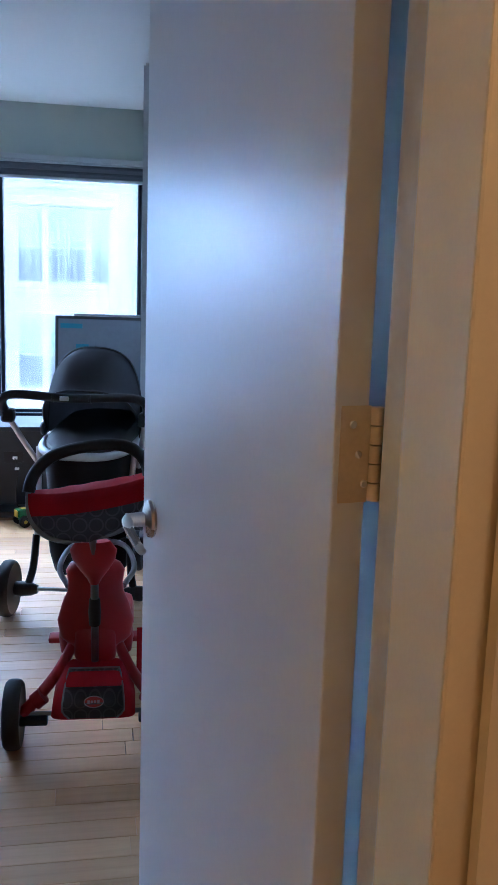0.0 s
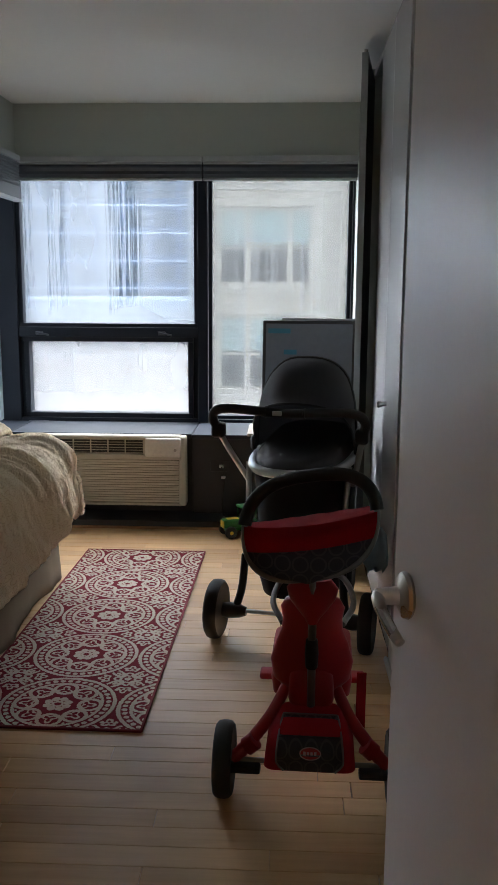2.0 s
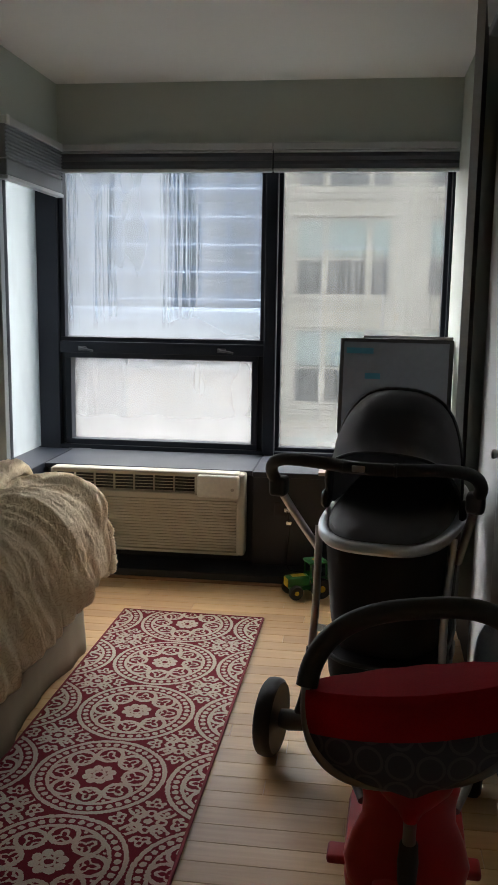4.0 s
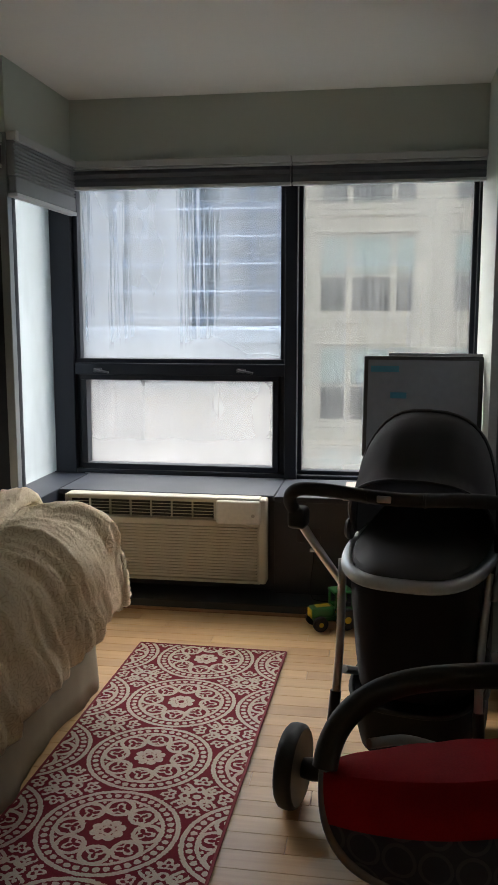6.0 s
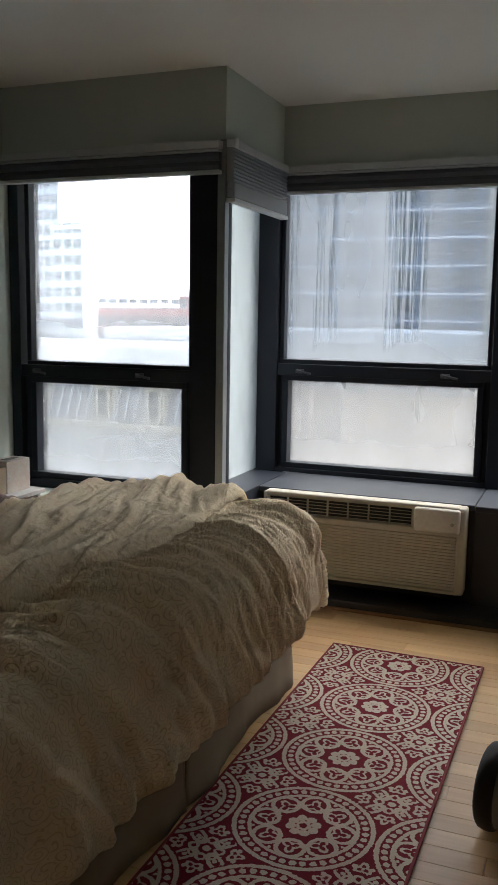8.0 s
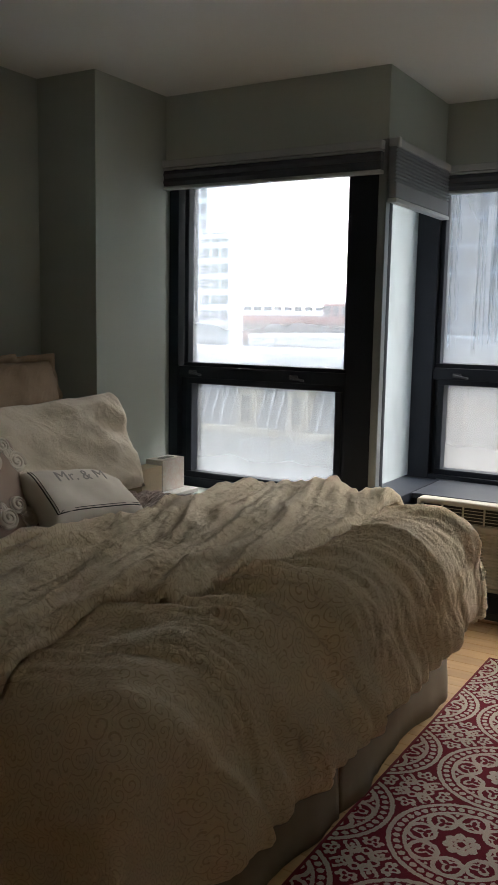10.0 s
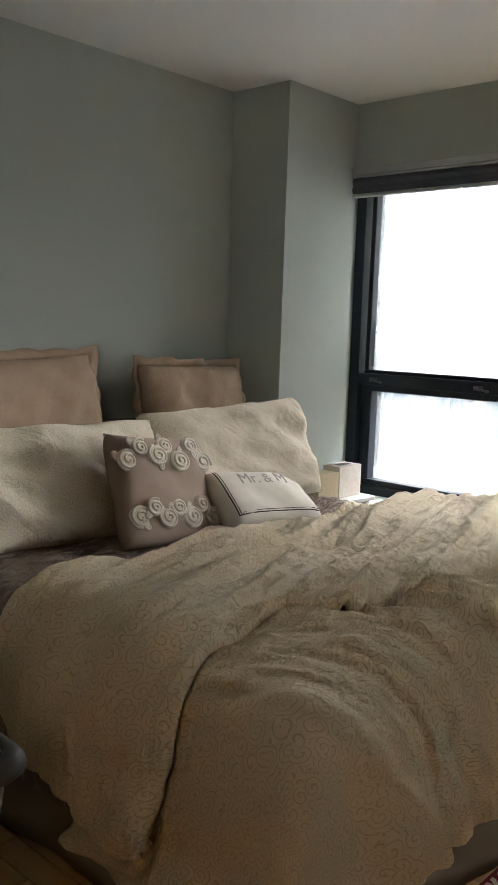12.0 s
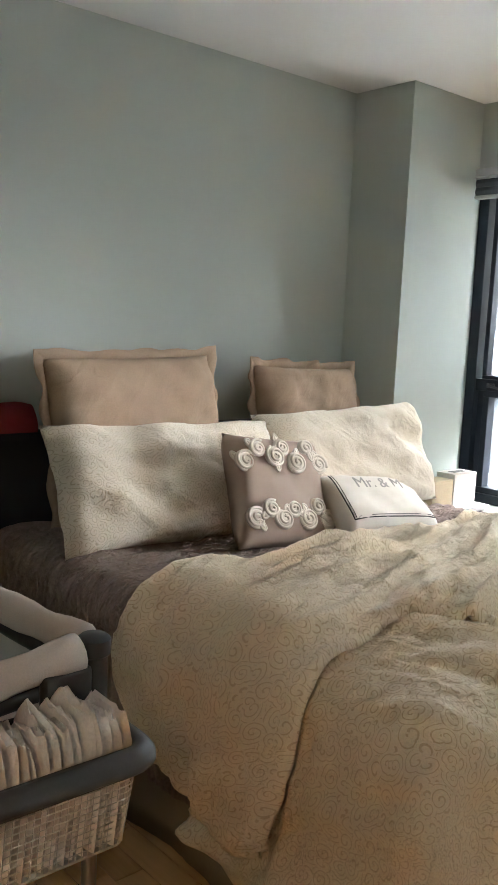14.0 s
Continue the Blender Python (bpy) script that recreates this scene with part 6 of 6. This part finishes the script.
    g.add("frame_tube", tube(curve([(0, 0.12, 0.22), (0, 0.35, 0.24), (0, 0.50, 0.36)]), 0.018, None, 10), RED)
    g.add("head_tube", tube([(0, 0.56, 0.22), (0, 0.47, 0.56)], 0.017, None, 10), RED)
    wheel(g, 0.0, 0.60, 0.13, 0.045, BLACKP, "front_wheel")
    g.add("handlebar", tube(curve([(-0.15, 0.40, 0.60), (-0.08, 0.46, 0.585), (0, 0.468, 0.57), (0.08, 0.46, 0.585), (0.15, 0.40, 0.60)]), 0.011, None, 10), STEEL)
    for k in (-1, 1):
        g.add("fork_blade", tube([(k * 0.032, 0.545, 0.30), (k * 0.034, 0.60, 0.13)], 0.009, None, 8), RED)


tricycle()

# ---- travel cot with a changing caddy ----
PCLOTH = mat("beige_padded_cloth", (0.62, 0.55, 0.49), 0.9, vary=0.10, scale=9, fine=300, bump=0.3, depth=0.002)
PDOT = mat("pale_cot_cloth", (0.70, 0.66, 0.60), 0.9, vary=0.08, scale=9, fine=300, bump=0.3, depth=0.001)
PDARK = mat("dark_grey_cot_plastic", (0.050, 0.050, 0.046), 0.45, vary=0.15, scale=8, fine=200, bump=0.06)
DIAPER = mat("pale_diaper", (0.88, 0.83, 0.77), 0.85, vary=0.16, scale=24, fine=160, bump=0.3, depth=0.002, island=0.12)
NET = mat("pale_mesh_net", (0.62, 0.60, 0.56), 0.8, vary=0.1, scale=30, fine=200, bump=0.2)


def travel_cot():
    s = thing("travel_cot", (-2.5, 2.1, 0), "beige and dark grey travel cot beside the bed", "travel cot")
    x0, x1, y0, y1, top = -2.98, -2.02, 1.80, 2.50, 0.80
    for x in (x0, x1):
        for y in (y0, y1):
            part("post", tube([(x, y, 0.02), (x, y, top - 0.13)], 0.016, None, 12), ALU if x == x1 else PDARK, s, "", True, 40)
            part("corner_bracket", lathe([(0, top - 0.15), (0.030, top - 0.15), (0.028, top - 0.03), (0.033, top - 0.025), (0.034, top + 0.005), (0.026, top + 0.012), (0, top + 0.014)], Matrix.Translation((x, y, 0)), 16), PDARK, s, "dark grey corner bracket", True, 40)
            part("foot", lathe([(0, 0), (0.034, 0), (0.034, 0.03), (0.02, 0.05), (0, 0.05)], Matrix.Translation((x, y, 0)), 14), PDARK, s, "", True, 40)
    for a, b in (((x0, y0), (x1, y0)), ((x0, y1), (x1, y1)), ((x0, y0), (x0, y1)), ((x1, y0), (x1, y1))):
        pts = [(a[0] + (b[0] - a[0]) * f, a[1] + (b[1] - a[1]) * f, top - 0.012 - 0.030 * math.sin(math.pi * f)) for f in [0.05 + 0.9 * i / 14 for i in range(15)]]
        part("top_rail", tube(pts, lambda t: 0.036 + 0.004 * math.sin(t * 21), None, 14), PCLOTH, s, "padded beige top rail", True)
        part("rail_trim", tube([(p[0], p[1], p[2] - 0.050) for p in pts], 0.018, None, 8), PDARK, s, "", True)
    for a, b in (((x0, y0), (x1, y0)), ((x0, y1), (x1, y1)), ((x0, y0), (x0, y1)), ((x1, y0), (x1, y1))):
        dx, dy = (0.006, 0) if a[0] == b[0] else (0, 0.006)
        bm = box(min(a[0], b[0]) + (0.03 if dy else -dx), max(a[0], b[0]) - (0.03 if dy else -dx), min(a[1], b[1]) + (0.03 if dx else -dy), max(a[1], b[1]) - (0.03 if dx else -dy), 0.50, top - 0.065)
        part("cloth_panel", bm, PDOT, s, "pale cot cloth panel")
    part("bracket_lock", box(x1 + 0.012, x1 + 0.036, y1 - 0.125, y1 - 0.020, 0.655, 0.765, 0.010, None, 3), PDARK, s, "", True, 40)
    part("lock_button", lathe([(0, 0), (0.008, 0), (0.008, 0.003), (0, 0.003)], Matrix.Translation((x1 + 0.036, y1 - 0.066, 0.705)) @ Matrix.Rotation(radians(90), 4, "Y"), 14), mat("white_button", (0.7, 0.69, 0.66), 0.4), s, "white button")
    part("floor_tray", box(x0 + 0.03, x1 - 0.03, y0 + 0.03, y1 - 0.03, 0.47, 0.50, 0.006), PDOT, s)


travel_cot()


def caddy():
    s = thing("diaper_caddy", (-1.86, 2.25, 0.5), "dark-rimmed mesh caddy hung on the cot", "caddy")
    # tilted rim, rounded at its corners
    def ring(z, grow, tilt=0.03):
        x0, x1, y0, y1, c = -1.985, -1.765, 2.00, 2.475, 0.05
        out = []
        for cx, cy, a0 in ((x1 - c, y1 - c, 0), (x0 + c, y1 - c, 90), (x0 + c, y0 + c, 180), (x1 - c, y0 + c, 270)):
            out += [Vector((cx + (c + grow) * math.cos(radians(a0 + 15 * i)), cy + (c + grow) * math.sin(radians(a0 + 15 * i)), z - tilt * (cx - x0))) for i in range(7)]
        return out
    part("caddy_rim", tube(ring(0.688, 0.0), 0.0165, None, 10, 1.5, loop=True), PDARK, s, "dark grey plastic rim", True)
    part("caddy_arm", box(-2.02, -1.975, 2.40, 2.44, 0.69, 0.72, 0.006), PDARK, s)
    low, mid, high = ring(0.520, -0.035), ring(0.60, -0.022), ring(0.672, -0.012)
    n = len(low)
    strands = bmesh.new()
    for k in range(n):
        a, b = high[k], high[(k + 1) % n]
        c, d = low[k], low[(k + 1) % n]
        steps = max(1, int((b - a).length / 0.012))
        for i in range(steps):
            p, q = a + (b - a) * i / steps, c + (d - c) * i / steps
            tube([p, (p + q) / 2, q], 0.0011, strands, 3)
    for f in [i / 12 for i in range(13)]:
        tube([h + (l - h) * f for h, l in zip(high, low)], 0.0011, strands, 3, loop=True)
    part("net", strands, NET, s, "pale mesh net")
    part("net_bottom", loft([ring(0.512, -0.04), ring(0.517, -0.036)]), NET, s)


caddy()
rng = random.Random(9)
for k in range(22):
    y = 2.028 + k * 0.0192
    w, h = 0.188 + rng.uniform(-0.012, 0.008), 0.226 + rng.uniform(-0.014, 0.014)
    sway, skew = rng.uniform(0.4, 1.6), rng.uniform(-0.010, 0.010)
    rings = []
    for i in range(11):
        f = i / 10
        wide = 0.5 * w * (0.88 + 0.12 * math.sin(f * 3.0)) * (1 - 0.30 * max(0, f - 0.85) / 0.15)
        th = 0.0092 * (1 - 0.35 * f) + 0.003 * noise.noise((k, f * 3, 1))
        rings.append([(-1.878 + wide * math.cos(a), y + 0.016 * f * f * sway + th * math.sin(a) + 0.004 * noise.noise((math.cos(a) * 2, f * 4, k)),
                       0.5195 + h * f + f * skew * math.cos(a) + (0.024 * noise.noise((math.cos(a) * 4 + k * 3.1, k * 1.7, f)) * (f - 0.6) / 0.4 if f > 0.6 else 0)) for a in [j * 2 * math.pi / 20 for j in range(20)]])
    solid("folded_diaper", loft(rings), DIAPER, "folded pale diaper standing in the caddy", "diaper", group="diapers in the caddy", smooth=True, auto=55)

# ---- floor planks ----
def plank_material(name, per_object):
    m = bpy.data.materials.new(name)
    m.use_nodes = True
    tree = m.node_tree
    n, l = tree.nodes, tree.links
    p = n["Principled BSDF"]
    co = n.new("ShaderNodeTexCoord")
    if per_object:
        rnd = n.new("ShaderNodeObjectInfo").outputs["Random"]
    else:
        rnd = n.new("ShaderNodeNewGeometry").outputs["Random Per Island"]
    shift = n.new("ShaderNodeCombineXYZ")
    l.new((Sum(tree, rnd) * 40).socket, shift.inputs[0])
    l.new((Sum(tree, rnd) * 17).socket, shift.inputs[1])
    add = n.new("ShaderNodeVectorMath")
    l.new(co.outputs["Object"], add.inputs[0])
    l.new(shift.outputs[0], add.inputs[1])
    mp = n.new("ShaderNodeMapping")
    mp.inputs["Scale"].default_value = (1.6, 26, 1)
    l.new(add.outputs[0], mp.inputs["Vector"])
    grain, pores, cloud = n.new("ShaderNodeTexNoise"), n.new("ShaderNodeTexNoise"), n.new("ShaderNodeTexNoise")
    grain.inputs["Scale"].default_value, grain.inputs["Detail"].default_value, grain.inputs["Distortion"].default_value = 1.6, 6, 0.5
    pores.inputs["Scale"].default_value, pores.inputs["Detail"].default_value = 9, 4
    cloud.inputs["Scale"].default_value, cloud.inputs["Detail"].default_value = 4.5, 3
    l.new(mp.outputs[0], grain.inputs["Vector"])
    l.new(mp.outputs[0], pores.inputs["Vector"])
    l.new(add.outputs[0], cloud.inputs["Vector"])
    ramp = n.new("ShaderNodeValToRGB")
    e = ramp.color_ramp.elements
    e[0].position, e[0].color = 0.25, (0.50, 0.265, 0.105, 1)
    e[1].position, e[1].color = 0.75, (0.77, 0.51, 0.24, 1)
    l.new((Sum(tree, grain.outputs["Fac"]) * 0.45 + Sum(tree, cloud.outputs["Fac"]) * 0.35 + Sum(tree, pores.outputs["Fac"]) * 0.12 + Sum(tree, rnd) * 0.26 - 0.08).socket, ramp.inputs[0])
    l.new(ramp.outputs[0], p.inputs["Base Color"])
    l.new((Sum(tree, cloud.outputs["Fac"]) * 0.14 + Sum(tree, pores.outputs["Fac"]) * 0.08 + 0.24).socket, p.inputs["Roughness"])
    p.inputs["Coat Weight"].default_value, p.inputs["Coat Roughness"].default_value = 0.8, 0.34
    bp = n.new("ShaderNodeBump")
    bp.inputs["Strength"].default_value, bp.inputs["Distance"].default_value = 0.10, 0.0008
    l.new(pores.outputs["Fac"], bp.inputs["Height"])
    l.new(bp.outputs[0], p.inputs["Normal"])
    return m


PLANK, PLANKFAR = plank_material("honey_maple_plank", True), plank_material("honey_maple_planks_joined", False)
PITCH = 0.0826
rng = random.Random(12)
shapes = {}


def plank_mesh(length):
    if length not in shapes:
        bm = bmesh.new()
        g, b, w = 0.0007, 0.0011, PITCH / 2
        rings = [[(-length / 2 + a, -w + c, z), (length / 2 - a, -w + c, z), (length / 2 - a, w - c, z), (-length / 2 + a, w - c, z)] for a, c, z in ((g, g, -0.016), (g, g, -b), (g + b, g + b, 0.0))]
        loft(rings, bm)
        bmesh.ops.recalc_face_normals(bm, faces=bm.faces)
        me = bpy.data.meshes.new("plank")
        bm.to_mesh(me)
        bm.free()
        me.materials.append(PLANK)
        shapes[length] = me
    return shapes[length]


floor = solid("floor", box(-3.84, 0.62, 1.0, 5.83, -0.0185, -0.0165), mat("plank_gap", (0.06, 0.035, 0.02), 0.9), "honey maple strip floor with worn planks", "floor", "structure")
LENGTHS = (0.42, 0.60, 0.78, 0.96, 1.20)
verts, faces = [], []
row = 0
y = 1.20 + PITCH / 2
while y < 5.80:
    x = XR - 0.003 - rng.uniform(0, 0.5)
    first = True
    while x > -3.69:
        length = rng.choice(LENGTHS)
        if first:
            first = False
            head_len = XR - 0.003 - x
            if head_len <= 0.08:
                x = XR - 0.003
            else:
                ob = new("plank", plank_mesh(round(head_len, 2)))
                ob.location, ob.parent = (XR - 0.003 - head_len / 2, y, 0), floor
        if x > -1.62:
            ob = new("plank", plank_mesh(length))
            ob.location, ob.parent = (x - length / 2, y, 0), floor
        else:
            a, b, w = x - length + 0.0007, x - 0.0007, PITCH / 2 - 0.0007
            k = len(verts)
            verts += [(a, y - w, -0.016), (b, y - w, -0.016), (b, y + w, -0.016), (a, y + w, -0.016), (a + 0.001, y - w + 0.001, 0), (b - 0.001, y - w + 0.001, 0), (b - 0.001, y + w - 0.001, 0), (a + 0.001, y + w - 0.001, 0)]
            faces += [(k + 4, k + 5, k + 6, k + 7), (k, k + 1, k + 5, k + 4), (k + 1, k + 2, k + 6, k + 5), (k + 2, k + 3, k + 7, k + 6), (k + 3, k, k + 4, k + 7)]
        x -= length
    y += PITCH
me = bpy.data.meshes.new("planks")
me.from_pydata(verts, [], faces)
me.materials.append(PLANKFAR)
ob = new("planks", me)
ob.parent = floor
ob["kind"] = "stuff"
solid("hall_floor", box(-2.0, 0.8, -1.6, 1.0, -0.0185, -0.001), PLANKFAR, "honey maple floor of the hall", "floor", "structure")
